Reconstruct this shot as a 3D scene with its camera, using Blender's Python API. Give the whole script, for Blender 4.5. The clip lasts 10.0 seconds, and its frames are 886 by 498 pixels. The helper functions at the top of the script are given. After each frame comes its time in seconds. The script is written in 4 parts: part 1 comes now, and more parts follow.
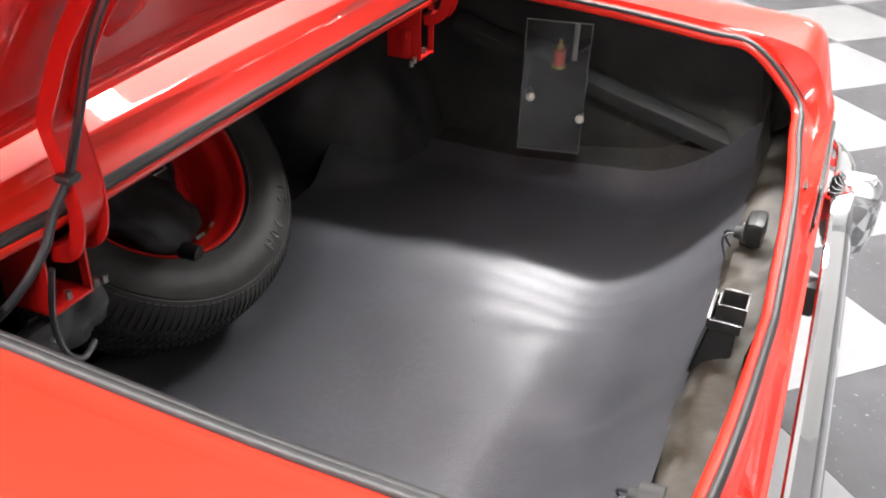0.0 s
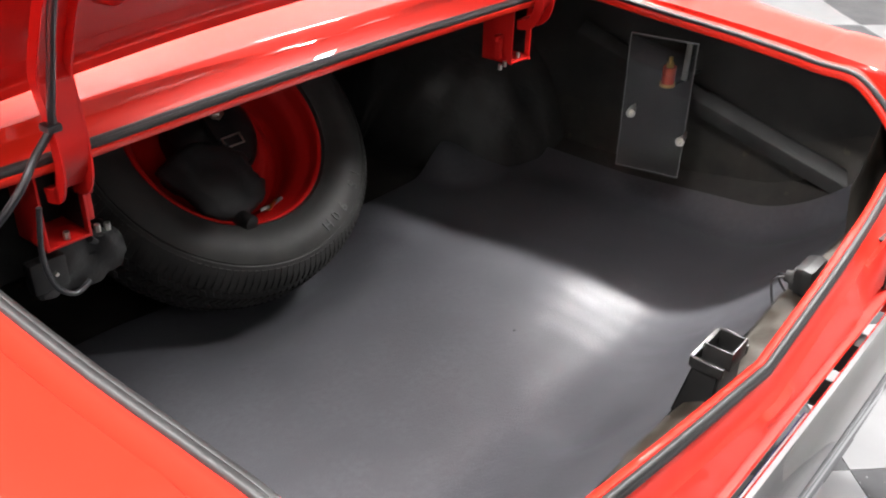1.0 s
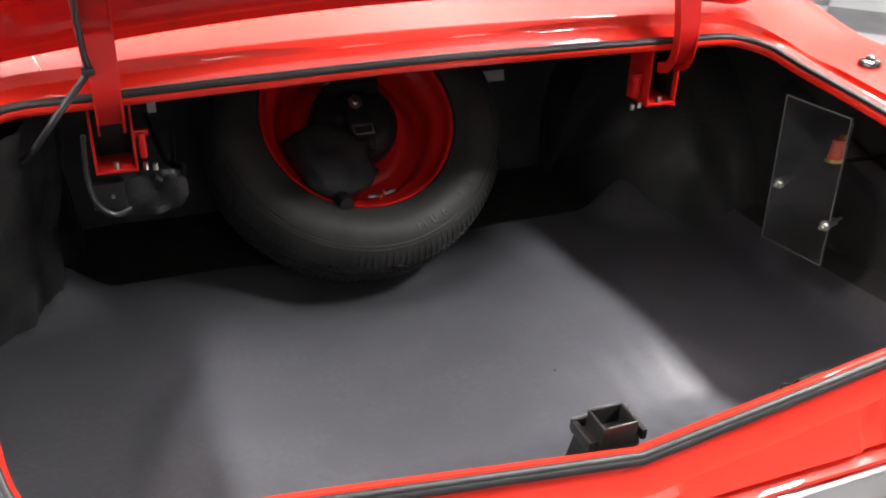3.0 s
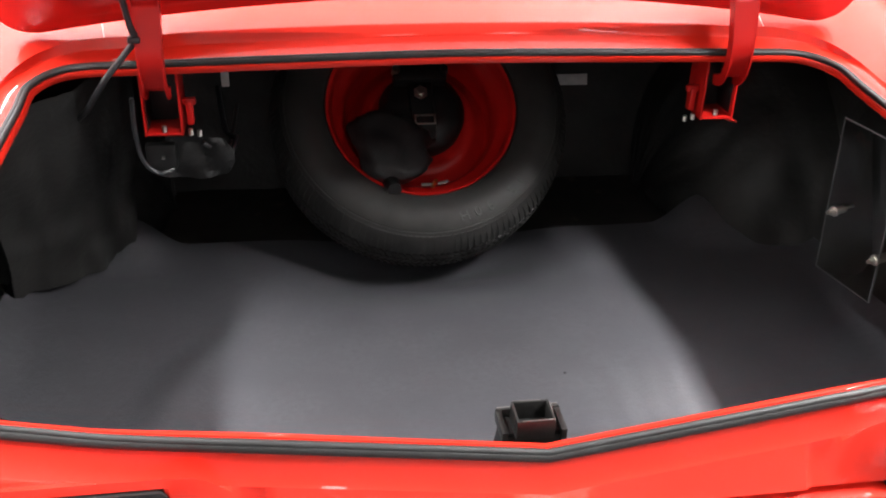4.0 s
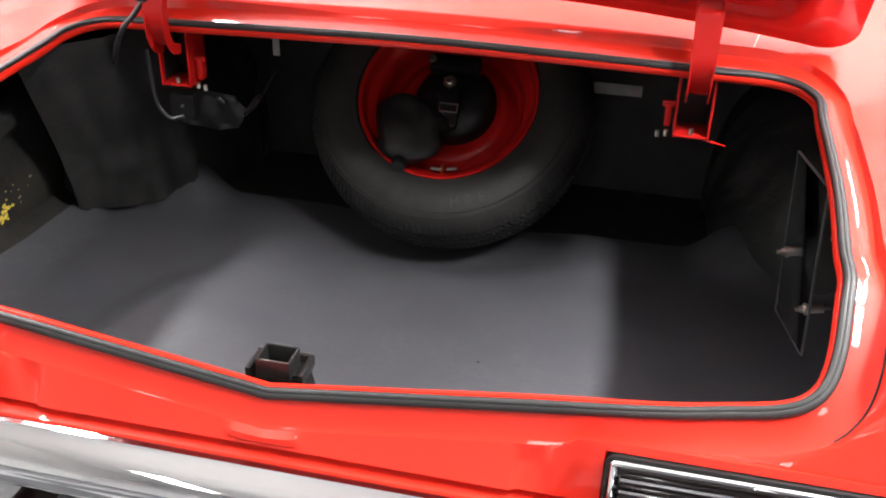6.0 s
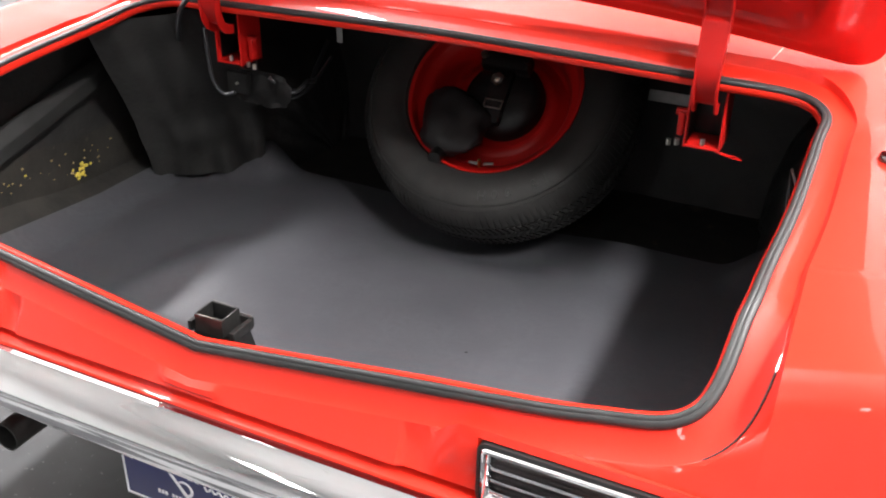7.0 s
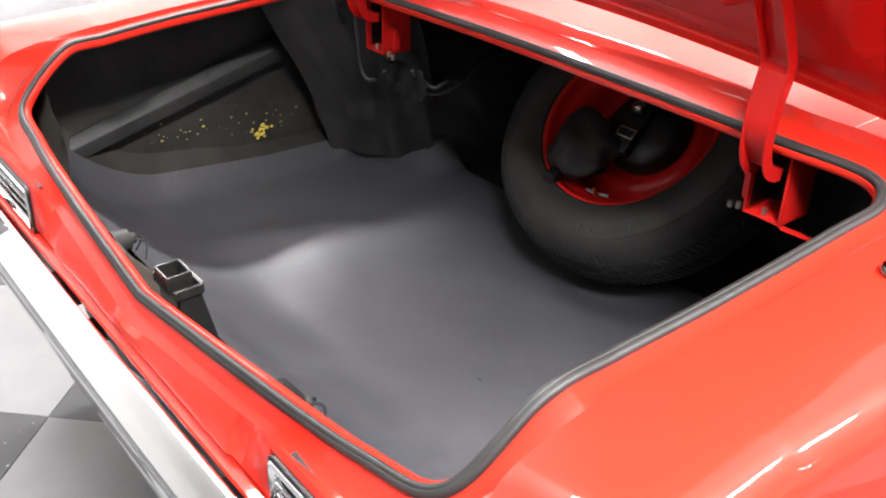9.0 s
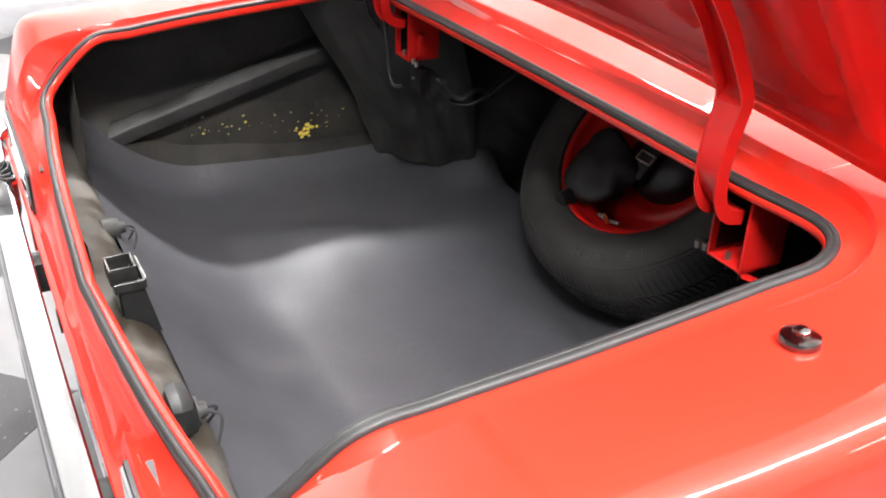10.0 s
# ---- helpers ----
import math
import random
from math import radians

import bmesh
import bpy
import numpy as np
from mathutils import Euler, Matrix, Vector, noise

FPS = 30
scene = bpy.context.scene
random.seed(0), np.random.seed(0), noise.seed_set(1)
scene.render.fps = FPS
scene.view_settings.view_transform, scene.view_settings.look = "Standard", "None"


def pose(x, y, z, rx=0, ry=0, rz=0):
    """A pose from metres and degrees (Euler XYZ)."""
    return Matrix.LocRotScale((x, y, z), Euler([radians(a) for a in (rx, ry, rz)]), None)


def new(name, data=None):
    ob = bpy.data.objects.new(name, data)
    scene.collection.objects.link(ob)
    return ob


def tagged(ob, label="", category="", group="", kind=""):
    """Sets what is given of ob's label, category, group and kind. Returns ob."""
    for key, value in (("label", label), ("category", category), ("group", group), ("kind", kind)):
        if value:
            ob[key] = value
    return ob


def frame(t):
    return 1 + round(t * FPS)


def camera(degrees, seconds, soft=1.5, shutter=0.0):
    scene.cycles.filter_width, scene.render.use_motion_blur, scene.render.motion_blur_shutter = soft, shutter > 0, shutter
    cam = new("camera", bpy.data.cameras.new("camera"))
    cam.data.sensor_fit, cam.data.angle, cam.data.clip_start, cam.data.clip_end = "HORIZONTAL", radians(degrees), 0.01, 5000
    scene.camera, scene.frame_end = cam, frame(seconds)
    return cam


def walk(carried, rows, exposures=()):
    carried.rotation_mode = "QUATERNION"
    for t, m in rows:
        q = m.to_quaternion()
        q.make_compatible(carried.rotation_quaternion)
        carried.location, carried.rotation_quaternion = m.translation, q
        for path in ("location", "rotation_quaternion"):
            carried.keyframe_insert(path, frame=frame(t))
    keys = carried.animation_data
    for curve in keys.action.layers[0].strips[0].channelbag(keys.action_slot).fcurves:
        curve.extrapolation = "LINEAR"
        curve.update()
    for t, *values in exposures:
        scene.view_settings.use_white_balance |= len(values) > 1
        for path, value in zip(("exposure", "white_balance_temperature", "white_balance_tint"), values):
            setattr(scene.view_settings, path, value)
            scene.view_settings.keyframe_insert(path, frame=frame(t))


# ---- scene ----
cam = camera(50.3, 10.0, soft=2.0)
PATH = [
    (0.0, -1.2112, -0.7786, 1.4925, 59.695, -1.424, -66.428),
    (0.5, -1.1301, -0.9386, 1.4943, 59.612, -1.384, -57.940),
    (1.0, -1.0439, -1.0822, 1.4877, 59.964, -1.224, -50.115),
    (1.5, -0.9422, -1.1966, 1.4862, 60.147, -1.148, -42.979),
    (2.0, -0.8159, -1.3022, 1.4900, 60.360, -1.160, -35.767),
    (2.5, -0.6835, -1.4037, 1.4908, 60.905, -1.294, -28.654),
    (4.0, -0.2688, -1.6160, 1.4913, 61.184, -1.430, -8.369),
    (4.5, -0.1076, -1.6603, 1.4900, 61.362, -1.465, -2.700),
    (5.0, 0.0702, -1.6854, 1.4893, 61.372, -1.381, 2.928),
    (5.5, 0.2523, -1.6942, 1.4902, 61.428, -1.234, 8.177),
    (7.0, 0.7611, -1.6224, 1.4885, 61.504, -1.125, 25.529),
    (7.5, 0.8993, -1.5380, 1.4847, 61.450, -1.182, 33.077),
    (8.0, 1.0196, -1.4283, 1.4854, 61.389, -1.279, 39.425),
    (8.5, 1.1254, -1.3123, 1.4876, 61.323, -1.301, 45.157),
    (9.0, 1.2093, -1.1839, 1.4860, 61.286, -1.299, 51.817),
    (9.5, 1.2805, -1.0367, 1.4860, 61.286, -1.301, 57.549),
    (10.0, 1.3286, -0.8869, 1.4842, 61.324, -1.231, 62.279),
]
walk(cam, [(t, pose(x, y, z, rx, ry, rz)) for t, x, y, z, rx, ry, rz in PATH])

# ---------------------------------------------------------------- world and lights
world = bpy.data.worlds.new("showroom_world")
scene.world = world
world.use_nodes = True
world.node_tree.nodes["Background"].inputs[0].default_value = (0.9, 0.95, 1.0, 1)
world.node_tree.nodes["Background"].inputs[1].default_value = 0.02

CEILING = 5.3
HANG = 3.75


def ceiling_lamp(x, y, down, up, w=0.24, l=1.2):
    # The upward lamp is added to brighten the ceiling and its reflections.
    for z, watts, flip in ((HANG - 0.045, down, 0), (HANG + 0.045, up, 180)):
        data = bpy.data.lights.new("ceiling_light_or_fill", "AREA")
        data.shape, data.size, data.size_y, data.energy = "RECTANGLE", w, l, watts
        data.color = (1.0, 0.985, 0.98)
        new("ceiling_light_or_fill", data).matrix_world = pose(x, y, z, flip)


# Side strips fit the shadow edges; the rest are unseen lamps added for reflections.
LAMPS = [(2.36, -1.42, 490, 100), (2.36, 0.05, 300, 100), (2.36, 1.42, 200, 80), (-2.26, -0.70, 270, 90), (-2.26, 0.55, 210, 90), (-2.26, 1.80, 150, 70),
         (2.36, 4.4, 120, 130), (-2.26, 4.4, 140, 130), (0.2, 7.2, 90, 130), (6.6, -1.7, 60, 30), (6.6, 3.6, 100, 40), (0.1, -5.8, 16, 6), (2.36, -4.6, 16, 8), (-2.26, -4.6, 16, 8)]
for lx, ly, ld, up_fill in LAMPS:
    ceiling_lamp(lx, ly, ld, up_fill)

# ---------------------------------------------------------------- materials


def material(name, base, rough=0.5, metal=0.0, vary=0.0, scale=30.0, bump=0.0, bump_scale=200.0, coat=0.0, second=None, second_scale=4.0,
             second_at=(0.5, 0.62), spec=0.5, rough_vary=0.0):
    m = bpy.data.materials.new(name)
    m.use_nodes = True
    nt = m.node_tree
    b = nt.nodes["Principled BSDF"]
    b.inputs["Base Color"].default_value = (*base, 1)
    b.inputs["Roughness"].default_value = rough
    b.inputs["Metallic"].default_value = metal
    b.inputs["Coat Weight"].default_value = coat
    b.inputs["Coat Roughness"].default_value = 0.03
    b.inputs["Specular IOR Level"].default_value = spec
    tc = nt.nodes.new("ShaderNodeTexCoord")
    out = None
    if vary > 0:
        n = nt.nodes.new("ShaderNodeTexNoise")
        n.inputs["Scale"].default_value, n.inputs["Detail"].default_value = scale, 6
        nt.links.new(tc.outputs["Object"], n.inputs["Vector"])
        r = nt.nodes.new("ShaderNodeMapRange")
        r.inputs[1].default_value, r.inputs[2].default_value = 0.3, 0.7
        r.inputs[3].default_value, r.inputs[4].default_value = 1 - vary, 1 + vary
        nt.links.new(n.outputs["Fac"], r.inputs[0])
        mix = nt.nodes.new("ShaderNodeMix")
        mix.data_type, mix.blend_type = "RGBA", "MULTIPLY"
        mix.inputs["Factor"].default_value = 1
        mix.inputs["A"].default_value = (*base, 1)
        nt.links.new(r.outputs[0], mix.inputs["B"])
        out = mix.outputs["Result"]
    if second is not None:
        n2 = nt.nodes.new("ShaderNodeTexNoise")
        n2.inputs["Scale"].default_value, n2.inputs["Detail"].default_value = second_scale, 8
        nt.links.new(tc.outputs["Object"], n2.inputs["Vector"])
        r2 = nt.nodes.new("ShaderNodeMapRange")
        r2.inputs[1].default_value, r2.inputs[2].default_value = second_at
        nt.links.new(n2.outputs["Fac"], r2.inputs[0])
        mx = nt.nodes.new("ShaderNodeMix")
        mx.data_type = "RGBA"
        nt.links.new(r2.outputs[0], mx.inputs["Factor"])
        mx.inputs["A"].default_value = (*base, 1)
        if out is not None:
            nt.links.new(out, mx.inputs["A"])
        mx.inputs["B"].default_value = (*second, 1)
        out = mx.outputs["Result"]
    if out is not None:
        nt.links.new(out, b.inputs["Base Color"])
    if rough_vary > 0:
        n4 = nt.nodes.new("ShaderNodeTexNoise")
        n4.inputs["Scale"].default_value, n4.inputs["Detail"].default_value = 5.0, 5
        nt.links.new(tc.outputs["Object"], n4.inputs["Vector"])
        r4 = nt.nodes.new("ShaderNodeMapRange")
        r4.inputs[1].default_value, r4.inputs[2].default_value = 0.3, 0.7
        r4.inputs[3].default_value, r4.inputs[4].default_value = rough - rough_vary, rough + rough_vary
        nt.links.new(n4.outputs["Fac"], r4.inputs[0])
        nt.links.new(r4.outputs[0], b.inputs["Roughness"])
    if bump > 0:
        n3 = nt.nodes.new("ShaderNodeTexNoise")
        n3.inputs["Scale"].default_value, n3.inputs["Detail"].default_value = bump_scale, 4
        nt.links.new(tc.outputs["Object"], n3.inputs["Vector"])
        bp = nt.nodes.new("ShaderNodeBump")
        bp.inputs["Strength"].default_value, bp.inputs["Distance"].default_value = bump, 0.002
        nt.links.new(n3.outputs["Fac"], bp.inputs["Height"])
        nt.links.new(bp.outputs["Normal"], b.inputs["Normal"])
    return m


RED = material("red_car_paint", (0.565, 0.0195, 0.0095), 0.45, 0.0, 0.04, 3.0, 0.012, 40.0, coat=0.62, spec=0.12)
# Body red made darker for lid, hinges and rim: their shade in the colour.
RED_SHADED = material("red_paint_shaded", (0.42, 0.0085, 0.0068), 0.38, 0.0, 0.08, 8.0, 0.05, 60.0, coat=0.17, spec=0.25)
RUBBER = material("black_weatherstrip_rubber", (0.015, 0.015, 0.015), 0.50, 0.0, 0.2, 60.0, 0.25, 300.0, spec=0.38)
TYRE = material("tyre_rubber", (0.0215, 0.0207, 0.0197), 0.6, 0.0, 0.3, 20.0, 0.2, 400.0, spec=0.32)
MATM = material("grey_black_vinyl_mat", (0.0535, 0.0535, 0.0595), 0.34, 0.0, 0.16, 80.0, 0.36, 320.0, rough_vary=0.06, spec=0.75,
                second=(0.047, 0.047, 0.0525), second_scale=11.0, second_at=(0.42, 0.66))
BLACK = material("black_underbody_paint", (0.0205, 0.0200, 0.0192), 0.5, 0.0, 0.4, 9.0, 0.8, 60.0, spec=0.3)
RAIL = material("black_worn_brace_paint", (0.016, 0.016, 0.0156), 0.50, 0.0, 0.35, 14.0, 0.2, 120.0, spec=0.25)
RUSTY = material("dirty_quarter_floor", (0.015, 0.0132, 0.0105), 0.65, 0.0, 0.5, 18.0, 0.5, 90.0, second=(0.06, 0.05, 0.032), second_scale=22.0, second_at=(0.66, 0.76))
YELLOW = material("yellow_foam_residue", (0.55, 0.42, 0.06), 0.7, 0.0, 0.2, 120.0, 0.5, 200.0)
PRIMER = material("grey_beige_primer", (0.075, 0.069, 0.060), 0.45, 0.0, 0.35, 10.0, 0.5, 40.0, second=(0.024, 0.019, 0.013), second_scale=9.0, second_at=(0.46, 0.60))
CHROME = material("chrome_plating", (0.76, 0.77, 0.78), 0.035, 1.0, 0.03, 5.0)
STEEL = material("zinc_bolt_steel", (0.62, 0.60, 0.55), 0.3, 1.0, 0.15, 80.0)
LEAD = material("dull_lead_weight", (0.26, 0.25, 0.24), 0.48, 1.0, 0.2, 80.0)
# chrome whose dark reflection is put into the base colour
CHROME_DARK = material("chrome_with_dark_reflection", (0.13, 0.125, 0.12), 0.16, 1.0, 0.25, 90.0)
WORN = material("worn_black_steel", (0.014, 0.0135, 0.013), 0.36, 0.2, 0.5, 60.0, 0.3, 120.0)
BRASS = material("brass_stud", (0.72, 0.52, 0.18), 0.3, 1.0, 0.1, 80.0)
BLACKPL = material("satin_black_steel", (0.0075, 0.0075, 0.0075), 0.42, 0.0, 0.3, 30.0, 0.2, 150.0, spec=0.35)
VINYL = material("black_vinyl_pouch", (0.016, 0.0155, 0.016), 0.46, 0.0, 0.2, 30.0, 0.4, 300.0, spec=0.35)
ORANGE = material("red_orange_plastic_case", (0.55, 0.07, 0.02), 0.35, 0.0, 0.1, 30.0)
GLASSM = bpy.data.materials.new("clear_acrylic")
GLASSM.use_nodes = True
gb = GLASSM.node_tree.nodes["Principled BSDF"]
gb.inputs["Base Color"].default_value = (0.93, 0.95, 0.95, 1)
gb.inputs["Transmission Weight"].default_value = 1.0
gb.inputs["Roughness"].default_value = 0.03
gb.inputs["IOR"].default_value = 1.49
LENS = material("dark_lamp_lens", (0.02, 0.006, 0.006), 0.15, 0.0, 0.1, 20.0, coat=0.6)
PLATE = material("navy_plate", (0.012, 0.016, 0.09), 0.35, 0.0, 0.05, 20.0)
WHITE = material("white_print", (0.8, 0.8, 0.82), 0.4)
TILE_L = material("pale_grey_floor_tile", (0.135, 0.135, 0.137), 0.38, 0.0, 0.08, 6.0, 0.03, 30.0, rough_vary=0.05, spec=0.18)
TILE_D = material("charcoal_floor_tile", (0.038, 0.038, 0.040), 0.36, 0.0, 0.2, 6.0, 0.03, 30.0, second=(0.16, 0.16, 0.16), second_scale=60.0, second_at=(0.66, 0.72), rough_vary=0.05, spec=0.18)
GROUT = material("tile_joint", (0.2, 0.2, 0.2), 0.7, 0.0, 0.2, 20.0)
WALLP = material("white_wall_paint", (0.8, 0.8, 0.79), 0.6, 0.0, 0.03, 2.0, 0.1, 80.0)
WALLG = material("unseen_wall_grey", (0.48, 0.48, 0.485), 0.6, 0.0, 0.05, 2.0, 0.1, 80.0)
CEILP = material("white_ceiling_paint", (0.82, 0.82, 0.81), 0.8, 0.0, 0.03, 2.0, 0.1, 80.0)
BASEG = material("grey_baseboard", (0.25, 0.25, 0.26), 0.5, 0.0, 0.1, 10.0)
WIRE = material("black_wire_sleeve", (0.018, 0.018, 0.02), 0.33, 0.0, 0.1, 60.0)

FROST = material("frosted_acrylic_edge", (0.09, 0.093, 0.093), 0.5, 0.0, 0.2, 60.0)

# ---------------------------------------------------------------- builders


def link(name, verts, faces, mat, parent=None, label="", smooth=True, sharp=35):
    me = bpy.data.meshes.new(name)
    me.from_pydata([tuple(float(c) for c in v) for v in verts], [], [tuple(f) for f in faces])
    me.validate()
    bm = bmesh.new()
    bm.from_mesh(me)
    bmesh.ops.recalc_face_normals(bm, faces=bm.faces)
    bm.to_mesh(me)
    bm.free()
    me.materials.append(mat)
    if smooth:
        me.shade_smooth()
        me.set_sharp_from_angle(angle=radians(sharp))
    ob = new(name, me)
    if parent is not None:
        ob.parent = parent
    if label:
        tagged(ob, label)
    return ob


def part(name, bm, mat, parent=None, label="", sharp=35):
    me = bpy.data.meshes.new(name)
    bmesh.ops.recalc_face_normals(bm, faces=bm.faces)
    bm.to_mesh(me)
    bm.free()
    me.materials.append(mat)
    me.shade_smooth()
    me.set_sharp_from_angle(angle=radians(sharp))
    ob = new(name, me)
    if parent is not None:
        ob.parent = parent
    if label:
        tagged(ob, label)
    return ob


def grid_faces(rows, cols, close=False):
    out = []
    for r in range(rows - 1):
        for c in range(cols if close else cols - 1):
            d = (c + 1) % cols
            out.append((r * cols + c, r * cols + d, (r + 1) * cols + d, (r + 1) * cols + c))
    return out


def box(bm, cx, cy, cz, sx, sy, sz, bevel=0.0, m=None):
    """A bevelled box with its centre and sizes, turned by m."""
    g = bmesh.ops.create_cube(bm, size=1.0, matrix=(m or Matrix()) @ Matrix.Translation((cx, cy, cz)) @ Matrix.Diagonal((sx, sy, sz, 1)))
    if bevel:
        edges = list({e for v in g["verts"] for e in v.link_edges})
        bmesh.ops.bevel(bm, geom=edges, offset=bevel, segments=2, affect="EDGES", profile=0.6)


def cyl(bm, a, b, r, r2=None, seg=24):
    a, b = Vector(a), Vector(b)
    d = b - a
    m = Matrix.Translation((a + b) / 2) @ d.to_track_quat("Z", "Y").to_matrix().to_4x4()
    bmesh.ops.create_cone(bm, cap_ends=True, segments=seg, radius1=r, radius2=r if r2 is None else r2, depth=d.length, matrix=m)


def lathe(profile, seg=64):
    """Verts and faces of a profile of (radius, height) turned about z."""
    verts = [(r * math.cos(2 * math.pi * k / seg), r * math.sin(2 * math.pi * k / seg), h) for r, h in profile for k in range(seg)]
    return verts, grid_faces(len(profile), seg, True)


def tube(name, pts, radius, mat, parent=None, label=""):
    """A round cable through points."""
    pts = [Vector(p) for p in pts]
    n = len(pts)
    dense = []
    for i in range(n - 1):
        a, b, c, d = pts[max(i - 1, 0)], pts[i], pts[i + 1], pts[min(i + 2, n - 1)]
        for k in range(8):
            s = k / 8
            dense.append(0.5 * (2 * b + (c - a) * s + (2 * a - 5 * b + 4 * c - d) * s * s + (3 * b - a - 3 * c + d) * s ** 3))
    dense.append(pts[-1])
    verts, seg = [], 10
    for i, p in enumerate(dense):
        t = (dense[min(i + 1, len(dense) - 1)] - dense[max(i - 1, 0)]).normalized()
        u = t.orthogonal().normalized() if i == 0 else (u - t * u.dot(t)).normalized()
        w = t.cross(u)
        for k in range(seg):
            a = 2 * math.pi * k / seg
            verts.append(p + radius * (math.cos(a) * u + math.sin(a) * w))
    faces = grid_faces(len(dense), seg, True)
    faces += [tuple(range(seg)), tuple(range(len(verts) - seg, len(verts)))]
    return link(name, verts, faces, mat, parent, label)


def smooth_step(a, b, x):
    s = min(max((x - a) / (b - a), 0.0), 1.0)
    return s * s * (3 - 2 * s)


def lerp(a, b, s):
    return a + (b - a) * s


def table(u, rows):
    """Linear look-up in rows of (u, value...)."""
    for (u0, *a), (u1, *b) in zip(rows, rows[1:]):
        if u <= u1:
            s = (u - u0) / (u1 - u0)
            return Vector([lerp(p, q, s) for p, q in zip(a, b)])
    return Vector(rows[-1][1:])


# ---------------------------------------------------------------- the showroom
def room():
    x0, x1, y0, y1 = -4.25, 9.0, -8.0, 9.5
    for name, (cx, cy, sx, sy) in {"wall_west": (x0 - 0.1, (y0 + y1) / 2, 0.2, y1 - y0), "wall_east": (x1 + 0.1, (y0 + y1) / 2, 0.2, y1 - y0),
                                   "wall_south": ((x0 + x1) / 2, y0 - 0.1, x1 - x0 + 0.4, 0.2), "wall_north": ((x0 + x1) / 2, y1 + 0.1, x1 - x0 + 0.4, 0.2)}.items():
        bm = bmesh.new()
        box(bm, cx, cy, CEILING / 2, sx, sy, CEILING)
        # The south wall is out of view; its grey sets the bounced light.
        back = name == "wall_south"
        tagged(part(name, bm, WALLG if back else WALLP), "plain unseen showroom wall, grey tuned for bounce light" if back else "plain white painted showroom wall", "wall", kind="structure")
    bm = bmesh.new()
    box(bm, (x0 + x1) / 2, (y0 + y1) / 2, CEILING + 0.1, x1 - x0 + 0.4, y1 - y0 + 0.4, 0.2)
    tagged(part("ceiling", bm, CEILP), "white painted showroom ceiling", "ceiling", kind="structure")
    bm = bmesh.new()
    box(bm, x0 + 0.011, (y0 + y1) / 2, 0.075, 0.018, y1 - y0 - 0.1, 0.15, 0.003)
    tagged(part("baseboard", bm, BASEG), "grey baseboard along the white wall", "baseboard", kind="structure")
    bm = bmesh.new()
    box(bm, (x0 + x1) / 2, (y0 + y1) / 2, -0.056, x1 - x0, y1 - y0, 0.1)
    return tagged(part("floor", bm, GROUT), "chequered pale grey and charcoal tiled showroom floor", "floor", kind="structure")


floor = room()
TILE, TILE_X, TILE_Y = 0.565, -0.797, -0.787


def light_fixture(x, y):
    e = tagged(new("ceiling_light"), "white hanging linear light, with an added upward fill lamp", "ceiling light", group="ceiling lights")
    e.location = (x, y, HANG)
    bm = bmesh.new()
    for sx, sy, cx, cy in ((0.30, 0.02, 0, 0.62), (0.30, 0.02, 0, -0.62), (0.02, 1.22, 0.14, 0), (0.02, 1.22, -0.14, 0)):
        box(bm, cx, cy, 0, sx, sy, 0.10, 0.004)
    box(bm, 0, 0, 0, 0.26, 1.22, 0.03)
    part("housing", bm, WALLP, e)
    for cy in (-0.5, 0.5):
        bm = bmesh.new()
        cyl(bm, (0, cy, 0.01), (0, cy, CEILING - HANG), 0.004, seg=8)
        part("hanger", bm, STEEL, e)


for lx, ly, ld, up_fill in LAMPS:
    light_fixture(lx, ly)

# ---------------------------------------------------------------- the car: shared lines
car = tagged(new("car"), "bright red classic coupe with its trunk lid open", "car")

# right half of the trunk opening's rubber line, from front centre round to rear centre
RIM = [(0.0, -0.040, 1.002), (0.277, -0.030, 0.995), (0.519, -0.021, 0.987), (0.656, 0.000, 0.975), (0.711, -0.057, 0.966), (0.713, -0.163, 0.956),
       (0.711, -0.384, 0.940), (0.702, -0.541, 0.926), (0.697, -0.635, 0.913), (0.670, -0.735, 0.826), (0.549, -0.755, 0.792), (0.310, -0.774, 0.772),
       (0.0, -0.785, 0.737)]
OUT = [(0, 0, 1, 0.46), (1.6, 0, 1, 0.44), (2.6, 0, 1, 0.30), (4.0, 1, 0.25, 0.08), (5, 1, 0, 0.0), (7.6, 1, 0, -0.04), (8.6, 1, -0.35, -0.35), (9.4, 0.6, -0.6, -0.7),
       (10.05, 0, -0.6, -0.8), (10.75, 0, -0.38, -0.92), (12, 0, -0.46, -0.89)]


def rim_point(u):
    P = [Vector(p) for p in RIM]
    Q = [Vector((-P[1].x, P[1].y, P[1].z))] + P + [P[-1] * 2 - P[-2]]
    i = min(int(u), len(P) - 2)
    s = u - i
    a, b, c, d = Q[i:i + 4]
    return 0.5 * (2 * b + (c - a) * s + (2 * a - 5 * b + 4 * c - d) * s * s + (3 * b - a - 3 * c + d) * s ** 3)


US = [12 * k / 168 for k in range(169)]
HALF = []
for u in US:
    p = rim_point(u)
    t = (rim_point(min(u + 0.02, 12)) - rim_point(max(u - 0.02, 0))).normalized()
    o = table(u, OUT)
    o = (o - t * o.dot(t)).normalized()
    HALF.append((u, p, o, t.cross(o).normalized()))


def mirrored(v):
    return Vector((-v.x, v.y, v.z))


def gutter(u, a):
    """Outward offset of the gutter, which is narrower along the sides."""
    f = 1 - 0.30 * smooth_step(2.6, 3.8, u) * smooth_step(8.4, 7.4, u)
    return a if a <= 0.012 else 0.012 + (a - 0.012) * f


